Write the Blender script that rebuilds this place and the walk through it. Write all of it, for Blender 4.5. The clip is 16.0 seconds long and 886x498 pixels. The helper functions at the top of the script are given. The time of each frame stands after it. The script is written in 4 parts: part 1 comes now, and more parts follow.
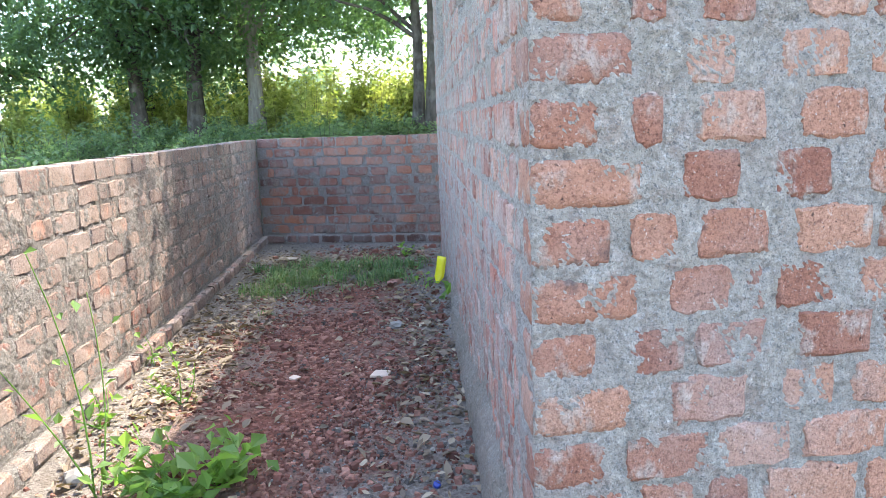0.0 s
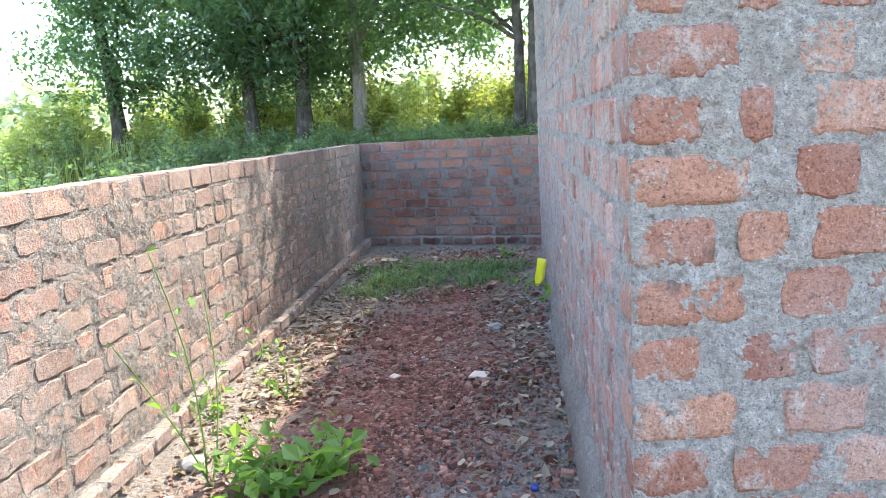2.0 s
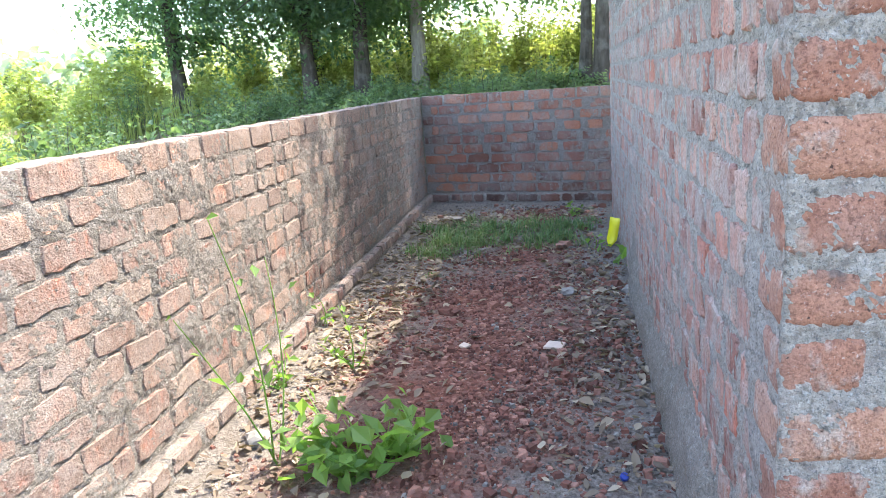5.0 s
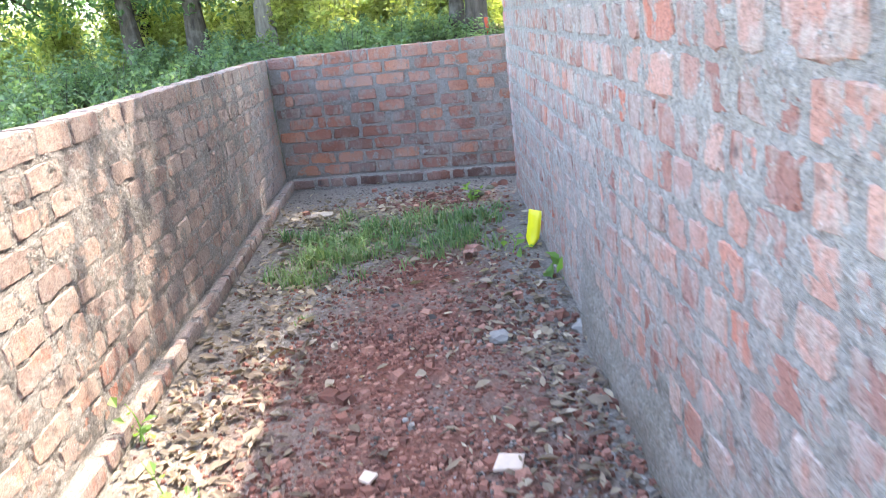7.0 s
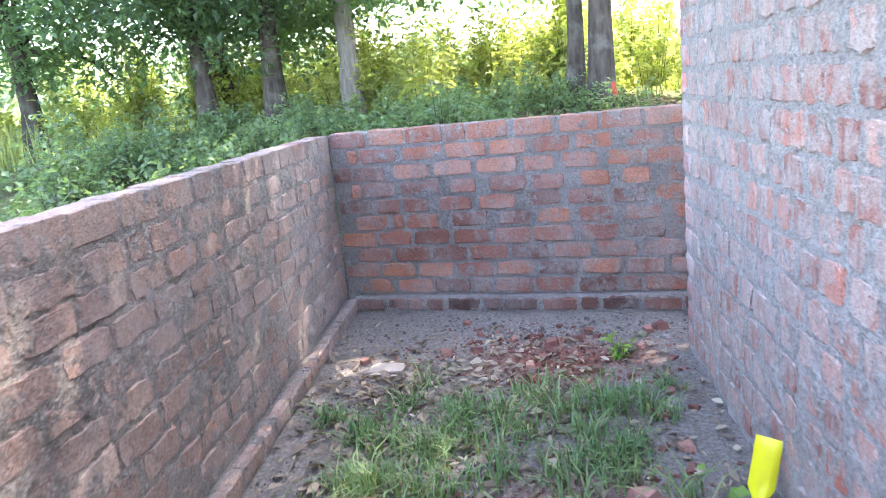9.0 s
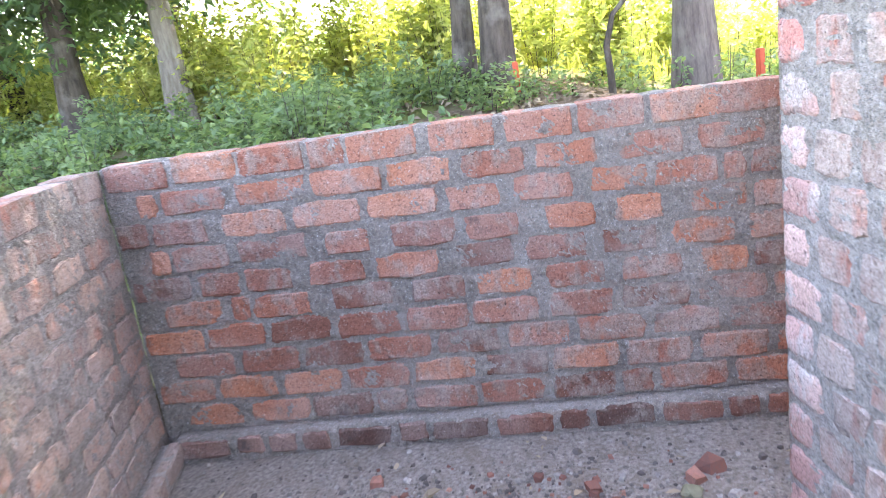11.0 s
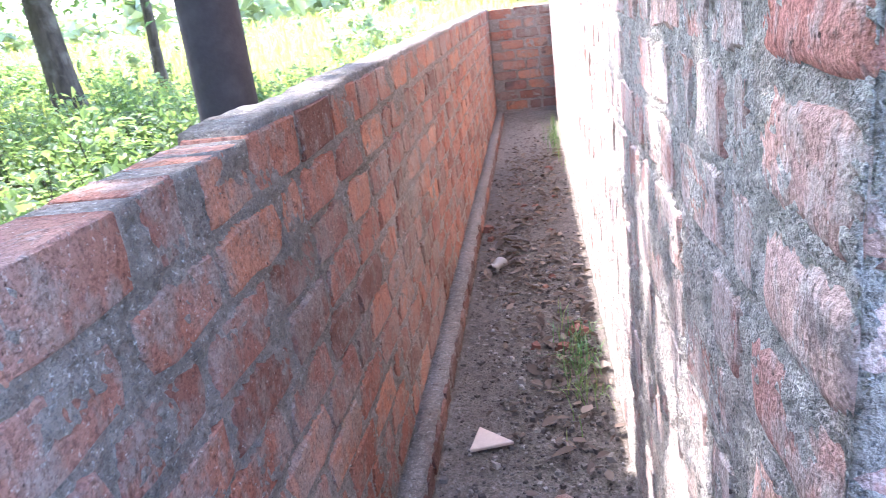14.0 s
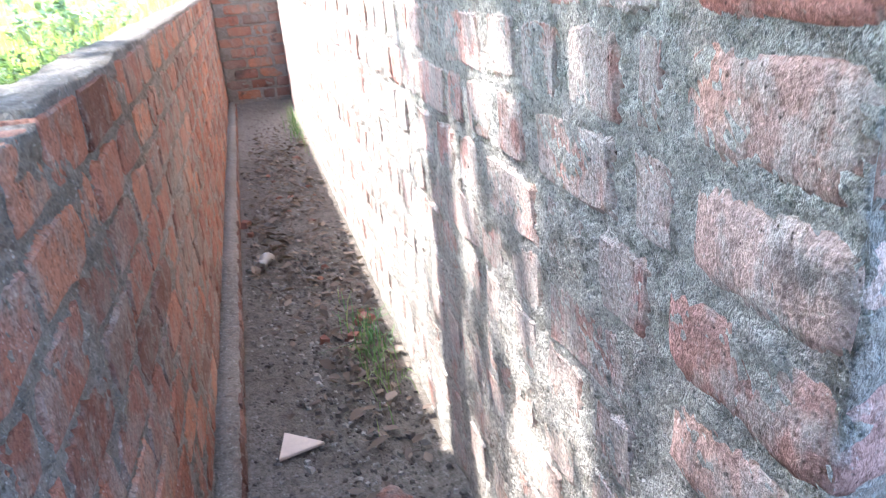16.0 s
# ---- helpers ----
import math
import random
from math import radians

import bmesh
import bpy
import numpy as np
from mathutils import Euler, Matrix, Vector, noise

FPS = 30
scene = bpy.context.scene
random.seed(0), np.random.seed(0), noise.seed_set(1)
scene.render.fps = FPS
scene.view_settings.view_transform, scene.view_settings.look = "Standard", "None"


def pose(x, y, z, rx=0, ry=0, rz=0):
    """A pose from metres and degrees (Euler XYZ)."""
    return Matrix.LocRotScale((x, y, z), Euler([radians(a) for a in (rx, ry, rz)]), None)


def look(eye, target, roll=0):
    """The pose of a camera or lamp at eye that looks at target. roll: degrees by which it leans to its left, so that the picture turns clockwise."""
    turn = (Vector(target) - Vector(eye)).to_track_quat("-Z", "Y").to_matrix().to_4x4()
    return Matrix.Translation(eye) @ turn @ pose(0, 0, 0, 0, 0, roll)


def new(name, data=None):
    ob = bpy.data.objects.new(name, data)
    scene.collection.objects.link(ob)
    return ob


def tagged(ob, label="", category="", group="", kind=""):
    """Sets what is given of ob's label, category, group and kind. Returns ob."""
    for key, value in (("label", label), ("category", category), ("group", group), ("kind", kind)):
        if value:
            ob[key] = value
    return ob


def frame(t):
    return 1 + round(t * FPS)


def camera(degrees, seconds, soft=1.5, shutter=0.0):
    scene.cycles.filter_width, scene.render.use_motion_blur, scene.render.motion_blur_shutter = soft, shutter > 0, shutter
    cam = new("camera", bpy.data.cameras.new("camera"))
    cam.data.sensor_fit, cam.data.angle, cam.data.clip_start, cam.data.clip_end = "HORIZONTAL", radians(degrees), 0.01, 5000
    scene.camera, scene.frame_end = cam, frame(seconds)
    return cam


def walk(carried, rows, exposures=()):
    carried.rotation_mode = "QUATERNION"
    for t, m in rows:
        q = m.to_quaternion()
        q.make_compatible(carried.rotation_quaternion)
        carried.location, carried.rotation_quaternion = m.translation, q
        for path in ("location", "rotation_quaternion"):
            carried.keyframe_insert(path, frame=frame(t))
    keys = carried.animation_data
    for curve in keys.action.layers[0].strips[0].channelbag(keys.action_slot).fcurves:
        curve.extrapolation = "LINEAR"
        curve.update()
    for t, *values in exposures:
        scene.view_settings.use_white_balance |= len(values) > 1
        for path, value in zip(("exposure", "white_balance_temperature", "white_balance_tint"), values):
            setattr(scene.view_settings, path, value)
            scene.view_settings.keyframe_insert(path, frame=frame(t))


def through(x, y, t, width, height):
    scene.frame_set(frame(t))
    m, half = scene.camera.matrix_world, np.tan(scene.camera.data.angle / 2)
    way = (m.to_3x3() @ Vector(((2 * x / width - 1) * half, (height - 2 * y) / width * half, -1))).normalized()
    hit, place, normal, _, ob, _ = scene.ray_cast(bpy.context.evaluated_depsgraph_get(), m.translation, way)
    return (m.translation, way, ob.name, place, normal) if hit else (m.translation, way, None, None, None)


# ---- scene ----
cam = camera(62.4, 16.0, soft=0.7, shutter=0.3)
PATH = [
    (0, (3.357, -7.858, 1.324), (3.042, -5.914, 0.976), -2.0),
    (0.5, (3.374, -7.874, 1.322), (3.018, -5.938, 0.97), -4.0),
    (1, (3.378, -7.887, 1.319), (2.901, -5.971, 1.003), -3.8),
    (1.5, (3.378, -7.875, 1.32), (2.832, -5.979, 0.995), -4.2),
    (2, (3.366, -7.859, 1.315), (2.783, -5.974, 0.987), -3.1),
    (2.5, (3.351, -7.861, 1.322), (2.701, -6.006, 0.954), -2.4),
    (3, (3.347, -7.861, 1.319), (2.658, -6.014, 0.982), -2.5),
    (3.5, (3.336, -7.867, 1.322), (2.632, -6.019, 1.024), -2.4),
    (3.7, (3.33, -7.861, 1.324), (2.562, -6.039, 1.025), -2.4),
    (5.8, (3.162, -7.241, 1.335), (2.563, -5.398, 0.84), -6.2),
    (6, (3.143, -7.094, 1.403), (2.628, -5.217, 0.946), -6.3),
    (6.5, (2.856, -6.723, 1.339), (2.408, -4.836, 0.85), -2.2),
    (7, (2.705, -6.262, 1.383), (2.313, -4.397, 0.776), -6.6),
    (7.5, (2.556, -5.773, 1.466), (2.034, -3.889, 1.049), -4.7),
    (8, (2.354, -5.383, 1.477), (1.735, -3.515, 1.115), -4.1),
    (8.5, (2.291, -4.811, 1.409), (1.664, -2.965, 0.963), -4.9),
    (9, (2.153, -4.331, 1.391), (1.533, -2.477, 0.966), -5.8),
    (9.2, (2.072, -4.152, 1.414), (1.524, -2.282, 0.961), -6.7),
    (11.5, (1.543, -2.108, 1.374), (1.418, -0.177, 0.869), -7.0),
    (12, (1.568, -1.695, 1.378), (1.704, 0.255, 0.956), -5.4),
    (12.5, (1.535, -1.231, 1.368), (1.953, 0.673, 0.918), -10.6),
    (13, (1.585, -0.894, 1.400), (2.890, 0.530, 0.850), -14.2),
    (13.5, (1.587, -0.573, 1.386), (3.328, 0.163, 0.733), -13.4),
    (14, (1.703, -0.455, 1.342), (3.576, -0.169, 0.701), -7.2),
    (14.5, (1.724, -0.356, 1.339), (3.599, -0.235, 0.653), -8.4),
    (15, (1.752, -0.301, 1.352), (3.633, -0.418, 0.680), -7.0),
    (15.5, (1.748, -0.296, 1.358), (3.622, -0.565, 0.713), -6.1),
    (16, (1.795, -0.265, 1.323), (3.605, -0.696, 0.590), -4.6),
]
EXPOSURE = [(0.0, 3.0, 6600, 8), (3.5, 2.95, 6650, 8), (6.0, 3.15, 6700, 8), (6.5, 3.4, 6800, 9), (7.0, 3.65, 6850, 11), (8.0, 3.65, 6750, 12), (9.0, 3.85, 6650, 18),
            (11.5, 4.1, 7500, 22), (12.0, 3.6, 7200, 19), (12.5, 3.6, 6600, 22), (13.0, 3.7, 6250, 27), (13.5, 3.5, 6000, 27), (14.0, 3.65, 5950, 22), (15.0, 3.57, 5950, 15), (16.0, 3.5, 5950, 10)]
walk(cam, [(t, look(eye, target, roll)) for t, eye, target, roll in PATH], EXPOSURE)

# ---- light ----
SUN = Vector((0.27, 0.45, 0.85)).normalized()
world = bpy.data.worlds.new("world")
scene.world = world
world.use_nodes = True
wn = world.node_tree.nodes
sky = wn.new("ShaderNodeTexSky")
sky.sky_type = "NISHITA"
sky.sun_disc = False
sky.sun_elevation = math.asin(SUN.z)
sky.sun_rotation = math.atan2(SUN.x, SUN.y)
sky.dust_density = 1.5
wn["Background"].inputs["Strength"].default_value = 0.15
world.node_tree.links.new(sky.outputs[0], wn["Background"].inputs["Color"])
sun = new("sun", bpy.data.lights.new("sun", "SUN"))
sun.data.energy, sun.data.angle, sun.data.color = 2.0, radians(0.6), (1.0, 0.94, 0.84)
sun.matrix_world = look(SUN * 40, (0, 0, 0))


# ---- materials ----
class Nodes:
    """A small helper to write node materials in few lines."""

    def __init__(self, name):
        self.mat = bpy.data.materials.new(name)
        self.mat.use_nodes = True
        self.tree = self.mat.node_tree
        self.bsdf = self.tree.nodes["Principled BSDF"]
        self.out = self.tree.nodes["Material Output"]
        self.place = self.tree.nodes.new("ShaderNodeNewGeometry").outputs["Position"]

    def put(self, socket, value):
        if hasattr(value, "is_output"):
            self.tree.links.new(value, socket)
        elif isinstance(value, tuple) and len(value) == 3 and socket.type == "RGBA":
            socket.default_value = (*value, 1)
        else:
            socket.default_value = value

    def noise(self, scale, detail=3.0, rough=0.55, stretch=None, vector=None):
        n = self.tree.nodes.new("ShaderNodeTexNoise")
        v = vector or self.place
        if stretch:
            m = self.tree.nodes.new("ShaderNodeMapping")
            m.inputs["Scale"].default_value = stretch
            self.tree.links.new(v, m.inputs["Vector"])
            v = m.outputs[0]
        self.tree.links.new(v, n.inputs["Vector"])
        n.inputs["Scale"].default_value, n.inputs["Detail"].default_value, n.inputs["Roughness"].default_value = scale, detail, rough
        return n.outputs["Fac"]

    def ramp(self, fac, stops):
        n = self.tree.nodes.new("ShaderNodeValToRGB")
        el = n.color_ramp.elements
        while len(el) < len(stops):
            el.new(0.5)
        for e, (p, c) in zip(el, stops):
            e.position, e.color = p, (*c, 1) if isinstance(c, tuple) else (c, c, c, 1)
        self.tree.links.new(fac, n.inputs["Fac"])
        return n.outputs["Color"]

    def mix(self, fac, a, b, kind="MIX"):
        n = self.tree.nodes.new("ShaderNodeMix")
        n.data_type, n.blend_type = "RGBA", kind
        self.put(n.inputs[0], fac)
        self.put(n.inputs[6], a)
        self.put(n.inputs[7], b)
        return n.outputs[2]

    def math(self, op, a, b=0.5, c=0.0):
        n = self.tree.nodes.new("ShaderNodeMath")
        n.operation = op
        self.put(n.inputs[0], a)
        self.put(n.inputs[1], b)
        if op in ("MULTIPLY_ADD", "SMOOTH_MIN"):
            self.put(n.inputs[2], c)
        return n.outputs[0]

    def far_from(self, spot, scale=(1, 1, 1)):
        n = self.tree.nodes.new("ShaderNodeVectorMath")
        n.operation = "SUBTRACT"
        self.tree.links.new(self.place, n.inputs[0])
        n.inputs[1].default_value = spot
        m = self.tree.nodes.new("ShaderNodeVectorMath")
        m.operation = "MULTIPLY"
        self.tree.links.new(n.outputs[0], m.inputs[0])
        m.inputs[1].default_value = scale
        k = self.tree.nodes.new("ShaderNodeVectorMath")
        k.operation = "LENGTH"
        self.tree.links.new(m.outputs[0], k.inputs[0])
        return k.outputs["Value"]

    def shifted(self):
        """The place, moved, for a pattern apart from the others."""
        n = self.tree.nodes.new("ShaderNodeVectorMath")
        n.inputs[1].default_value = (7.3, 3.1, 5.7)
        self.tree.links.new(self.place, n.inputs[0])
        return n.outputs[0]

    def random(self):
        return self.tree.nodes.new("ShaderNodeObjectInfo").outputs["Random"]

    def island(self):
        return [n for n in self.tree.nodes if n.type == "NEW_GEOMETRY"][0].outputs["Random Per Island"]

    def finish(self, color, rough=0.9, bump=None, depth=0.004, strength=1.0, spec=0.3):
        self.put(self.bsdf.inputs["Base Color"], color)
        self.put(self.bsdf.inputs["Roughness"], rough)
        self.bsdf.inputs["Specular IOR Level"].default_value = spec
        if bump is not None:
            b = self.tree.nodes.new("ShaderNodeBump")
            b.inputs["Distance"].default_value, b.inputs["Strength"].default_value = depth, strength
            self.tree.links.new(bump, b.inputs["Height"])
            self.tree.links.new(b.outputs[0], self.bsdf.inputs["Normal"])
        return self.mat


MORTAR_COLOURS = [(0.0, (0.11, 0.095, 0.083)), (0.45, (0.255, 0.225, 0.20)), (0.75, (0.39, 0.35, 0.315)), (1.0, (0.58, 0.53, 0.48))]


HOUSE_MORTAR = [(0.0, (0.245, 0.21, 0.18)), (0.45, (0.485, 0.425, 0.365)), (0.75, (0.635, 0.575, 0.51)), (1.0, (0.76, 0.72, 0.66))]


def brick_material(name, colours, smear, streak, single, cement=MORTAR_COLOURS):
    """Fired clay: tone brick by brick, pits, soot, and cement smeared over it in places."""
    m = Nodes(name)
    tone = m.random() if single else m.island()
    base = m.ramp(tone, colours)
    base = m.mix(m.ramp(m.noise(28, 4), [(0.3, 0.0), (0.75, 0.5)]), base, m.mix(1.0, base, (1.35, 1.4, 1.4), "MULTIPLY"))
    base = m.mix(m.ramp(m.noise(70, 3), [(0.56, 0.0), (0.72, 0.6)]), base, (0.13, 0.05, 0.04))
    grey = m.ramp(m.noise(45, 4), cement)
    mask = m.math("MULTIPLY_ADD", m.noise(9, 5, 0.6), 0.6, m.math("MULTIPLY", m.noise(26, 4, 0.6, stretch=streak), 0.4))
    mask = m.math("ADD", mask, m.math("MULTIPLY_ADD", m.noise(0.8, 2), 0.34, -0.17))
    mask = m.ramp(mask, [(smear - 0.03, 0.0), (smear + 0.02, 0.6), (smear + 0.09, 0.92)])
    mask = m.math("MULTIPLY", mask, m.ramp(m.noise(110, 4, 0.75), [(0.30, 0.5), (0.5, 1.0)]))
    base = m.mix(mask, base, m.mix(0.22, grey, base))
    dust = m.ramp(m.noise(3.0, 4), [(0.42, 0.0), (0.7, 0.32)])
    base = m.mix(dust, base, (0.50, 0.45, 0.42))
    base = m.mix(m.ramp(m.noise(170, 3, 0.7), [(0.38, 0.55), (0.5, 0.0)]), base, m.mix(1.0, base, (0.42, 0.38, 0.38), "MULTIPLY"))
    base = m.mix(m.ramp(m.noise(130, 2, 0.7), [(0.62, 0.0), (0.72, 0.5)]), base, (0.62, 0.55, 0.50))
    base = m.mix(m.ramp(m.noise(85, 2, 0.5), [(0.25, 0.85), (0.30, 0.0)]), base, (0.055, 0.035, 0.03))
    base = m.mix(m.ramp(m.noise(95, 3, 0.8), [(0.36, 0.6), (0.47, 0.0)]), base, m.mix(1.0, base, (0.40, 0.37, 0.36), "MULTIPLY"))
    base = m.mix(m.ramp(m.noise(100, 3, 0.8, vector=m.shifted()), [(0.55, 0.0), (0.66, 0.4)]), base, m.mix(1.0, base, (1.6, 1.6, 1.6), "MULTIPLY"))
    soot = m.ramp(m.noise(4.3, 5, 0.65), [(0.63, 0.0), (0.71, 0.8)])
    base = m.mix(soot, base, (0.07, 0.06, 0.06))
    relief = m.math("ADD", m.noise(60, 5, 0.75), m.math("ADD", m.math("MULTIPLY", m.noise(200, 3), 0.6), m.math("MULTIPLY", mask, 0.6)))
    return m.finish(base, 0.92, relief, 0.008, 1.0, 0.15)


def mortar_material(name, cement=MORTAR_COLOURS):
    m = Nodes(name)
    c = m.ramp(m.noise(38, 5, 0.65), cement)
    c = m.mix(m.ramp(m.noise(2.2, 4), [(0.4, 0.0), (0.7, 0.5)]), c, (0.50, 0.44, 0.40))
    c = m.mix(m.ramp(m.noise(5.1, 5, 0.7), [(0.64, 0.0), (0.74, 0.75)]), c, (0.08, 0.075, 0.07))
    c = m.mix(m.ramp(m.noise(16, 3), [(0.55, 0.0), (0.75, 0.3)]), c, (0.42, 0.22, 0.16))
    pits = m.noise(34, 5, 0.75)
    # shade of the pits painted in: darkest where the relief is lowest
    c = m.mix(m.ramp(pits, [(0.30, 0.75), (0.43, 0.0)]), c, (0.09, 0.085, 0.08))
    c = m.mix(m.ramp(m.noise(160, 3, 0.7), [(0.52, 0.0), (0.64, 0.8)]), c, (0.15, 0.15, 0.15))
    c = m.mix(m.ramp(m.noise(120, 2, 0.7), [(0.6, 0.0), (0.7, 0.6)]), c, (0.70, 0.69, 0.67))
    c = m.mix(m.ramp(m.noise(80, 3, 0.8), [(0.38, 0.6), (0.48, 0.0)]), c, m.mix(1.0, c, (0.42, 0.40, 0.39), "MULTIPLY"))
    c = m.mix(m.ramp(m.noise(85, 3, 0.8, vector=m.shifted()), [(0.54, 0.0), (0.64, 0.5)]), c, m.mix(1.0, c, (1.5, 1.5, 1.5), "MULTIPLY"))
    relief = m.math("ADD", m.math("MULTIPLY", pits, 1.6), m.math("ADD", m.noise(90, 5, 0.7), m.math("MULTIPLY", m.noise(280, 2), 0.5)))
    return m.finish(c, 0.95, relief, 0.015, 1.0, 0.15)


BOUNDARY_CLAY = [(0.0, (0.15, 0.07, 0.052)), (0.3, (0.25, 0.105, 0.075)), (0.65, (0.33, 0.135, 0.09)), (1.0, (0.42, 0.175, 0.105))]
HOUSE_CLAY = [(0.0, (0.29, 0.13, 0.10)), (0.35, (0.40, 0.19, 0.145)), (0.7, (0.48, 0.25, 0.19)), (0.9, (0.54, 0.32, 0.25)), (1.0, (0.50, 0.15, 0.09))]
SIDE_CLAY = [(0.0, (0.24, 0.11, 0.085)), (0.4, (0.38, 0.18, 0.13)), (0.75, (0.47, 0.25, 0.18)), (1.0, (0.52, 0.32, 0.24))]
M_BRICK = brick_material("boundary_brick", BOUNDARY_CLAY, 0.53, (1, 1, 0.5), True)
M_BRICK_FAR = brick_material("boundary_brick_far", BOUNDARY_CLAY, 0.53, (1, 1, 0.5), False)
M_SIDE = brick_material("side_brick", SIDE_CLAY, 0.405, (1, 1, 0.5), True)
M_SIDE_FAR = brick_material("side_brick_far", SIDE_CLAY, 0.405, (1, 1, 0.5), False)
M_HOUSE = brick_material("house_brick", HOUSE_CLAY, 0.475, (1, 1, 0.18), True, HOUSE_MORTAR)
END_CLAY = [(0.0, (0.27, 0.115, 0.08)), (0.4, (0.36, 0.17, 0.115)), (0.85, (0.46, 0.245, 0.165)), (1.0, (0.48, 0.12, 0.075))]
M_FRONT = brick_material("end_brick", END_CLAY, 0.57, (1, 1, 0.5), True, HOUSE_MORTAR)
M_FRONT_FAR = brick_material("end_brick_far", END_CLAY, 0.57, (1, 1, 0.5), False, HOUSE_MORTAR)
M_HOUSE_FAR = brick_material("house_brick_far", HOUSE_CLAY, 0.475, (1, 1, 0.18), False, HOUSE_MORTAR)
# passage light put into the colour: clay and cement lighter than the house's other walls
PASSAGE_CLAY_LIT = [(0.0, (0.42, 0.21, 0.18)), (0.4, (0.55, 0.32, 0.265)), (0.8, (0.66, 0.44, 0.37)), (1.0, (0.58, 0.22, 0.175))]
PASSAGE_MORTAR_LIT = [(0.0, (0.31, 0.285, 0.255)), (0.45, (0.58, 0.54, 0.49)), (0.75, (0.73, 0.69, 0.635)), (1.0, (0.82, 0.79, 0.74))]
M_PASSAGE = brick_material("passage_brick_lit", PASSAGE_CLAY_LIT, 0.455, (1, 1, 0.25), True, PASSAGE_MORTAR_LIT)
M_CORNER = brick_material("corner_brick", PASSAGE_CLAY_LIT, 0.555, (1, 1, 0.4), True, PASSAGE_MORTAR_LIT)
M_PASSAGE_FAR = brick_material("passage_brick_lit_far", PASSAGE_CLAY_LIT, 0.455, (1, 1, 0.25), False, PASSAGE_MORTAR_LIT)
FOOT_CLAY = [(0.0, (0.10, 0.055, 0.045)), (0.5, (0.18, 0.085, 0.065)), (1.0, (0.30, 0.13, 0.09))]
M_FOOT = brick_material("footing_brick", FOOT_CLAY, 0.60, (1, 1, 0.5), True)
M_MORTAR = mortar_material("mortar")
M_HOUSE_MORTAR = mortar_material("house_mortar", HOUSE_MORTAR)
M_PASSAGE_MORTAR = mortar_material("passage_mortar_lit", PASSAGE_MORTAR_LIT)
M_FOOTING = mortar_material("footing_cement", [(0.0, (0.14, 0.12, 0.095)), (0.45, (0.32, 0.285, 0.235)), (0.75, (0.45, 0.41, 0.355)), (1.0, (0.60, 0.56, 0.50))])


def soil_material():
    """Trodden earth: grey grit, a red spill of brick earth, litter-brown edges, green-brown outside."""
    m = Nodes("soil")
    grit = m.ramp(m.noise(55, 5, 0.7), [(0.25, (0.09, 0.078, 0.068)), (0.5, (0.245, 0.212, 0.185)), (0.8, (0.43, 0.38, 0.34))])
    red = m.ramp(m.noise(48, 5, 0.7), [(0.25, (0.10, 0.044, 0.033)), (0.55, (0.25, 0.107, 0.078)), (0.85, (0.42, 0.20, 0.15))])
    wob = m.math("MULTIPLY", m.noise(2.6, 5, 0.65), 1.5)
    mask = None
    for spot, scale in (((2.14, -4.75, 0), (1.35, 0.55, 0)), ((1.86, -3.54, 0), (1.5, 0.8, 0)), ((1.55, -0.83, 0), (1.6, 2.6, 0)), ((1.78, -2.43, 0), (2.2, 1.6, 0))):
        d = m.math("ADD", m.far_from(spot, scale), wob)
        one = m.ramp(m.math("MULTIPLY", d, 0.5), [(0.5, 1.0), (0.86, 0.0)])
        mask = one if mask is None else m.mix(1.0, mask, one, "LIGHTEN")
    c = m.mix(mask, grit, red)
    c = m.mix(m.ramp(m.noise(7, 5), [(0.5, 0.0), (0.7, 0.5)]), c, (0.16, 0.12, 0.09))
    # darker stretch of the passage floor, with a ragged edge
    passage_dark = m.ramp(m.math("ADD", m.far_from((5.6, -0.36, 0), (0.28, 1.2, 0)), m.math("MULTIPLY", m.noise(4, 4), 0.5)), [(0.75, 1.0), (1.25, 0.0)])
    c = m.mix(m.math("MULTIPLY", passage_dark, 0.62), c, m.ramp(m.noise(20, 5, 0.7), [(0.3, (0.05, 0.042, 0.036)), (0.7, (0.17, 0.14, 0.12))]))
    sep = m.tree.nodes.new("ShaderNodeSeparateXYZ")
    m.tree.links.new(m.place, sep.inputs[0])
    outside = m.ramp(m.math("MULTIPLY", sep.outputs["Z"], 4.0), [(0.35, 0.0), (0.6, 1.0)])
    wild = m.ramp(m.noise(0.9, 6, 0.65), [(0.35, (0.20, 0.155, 0.11)), (0.5, (0.13, 0.135, 0.05)), (0.7, (0.16, 0.20, 0.05))])
    bank = m.math("ADD", m.far_from((2.2, 2.6, 0), (0.42, 0.36, 0)), m.math("MULTIPLY", m.noise(1.7, 4), 0.6))
    earth = m.ramp(m.noise(12, 5, 0.7), [(0.3, (0.11, 0.075, 0.05)), (0.55, (0.24, 0.175, 0.125)), (0.75, (0.40, 0.33, 0.25))])
    wild = m.mix(m.ramp(bank, [(0.9, 1.0), (1.3, 0.0)]), wild, earth)
    c = m.mix(outside, c, wild)
    relief = m.math("ADD", m.noise(30, 5, 0.7), m.math("MULTIPLY", m.noise(130, 3, 0.6), 0.5))
    return m.finish(c, 0.95, relief, 0.03, 1.0, 0.15)


M_SOIL = soil_material()


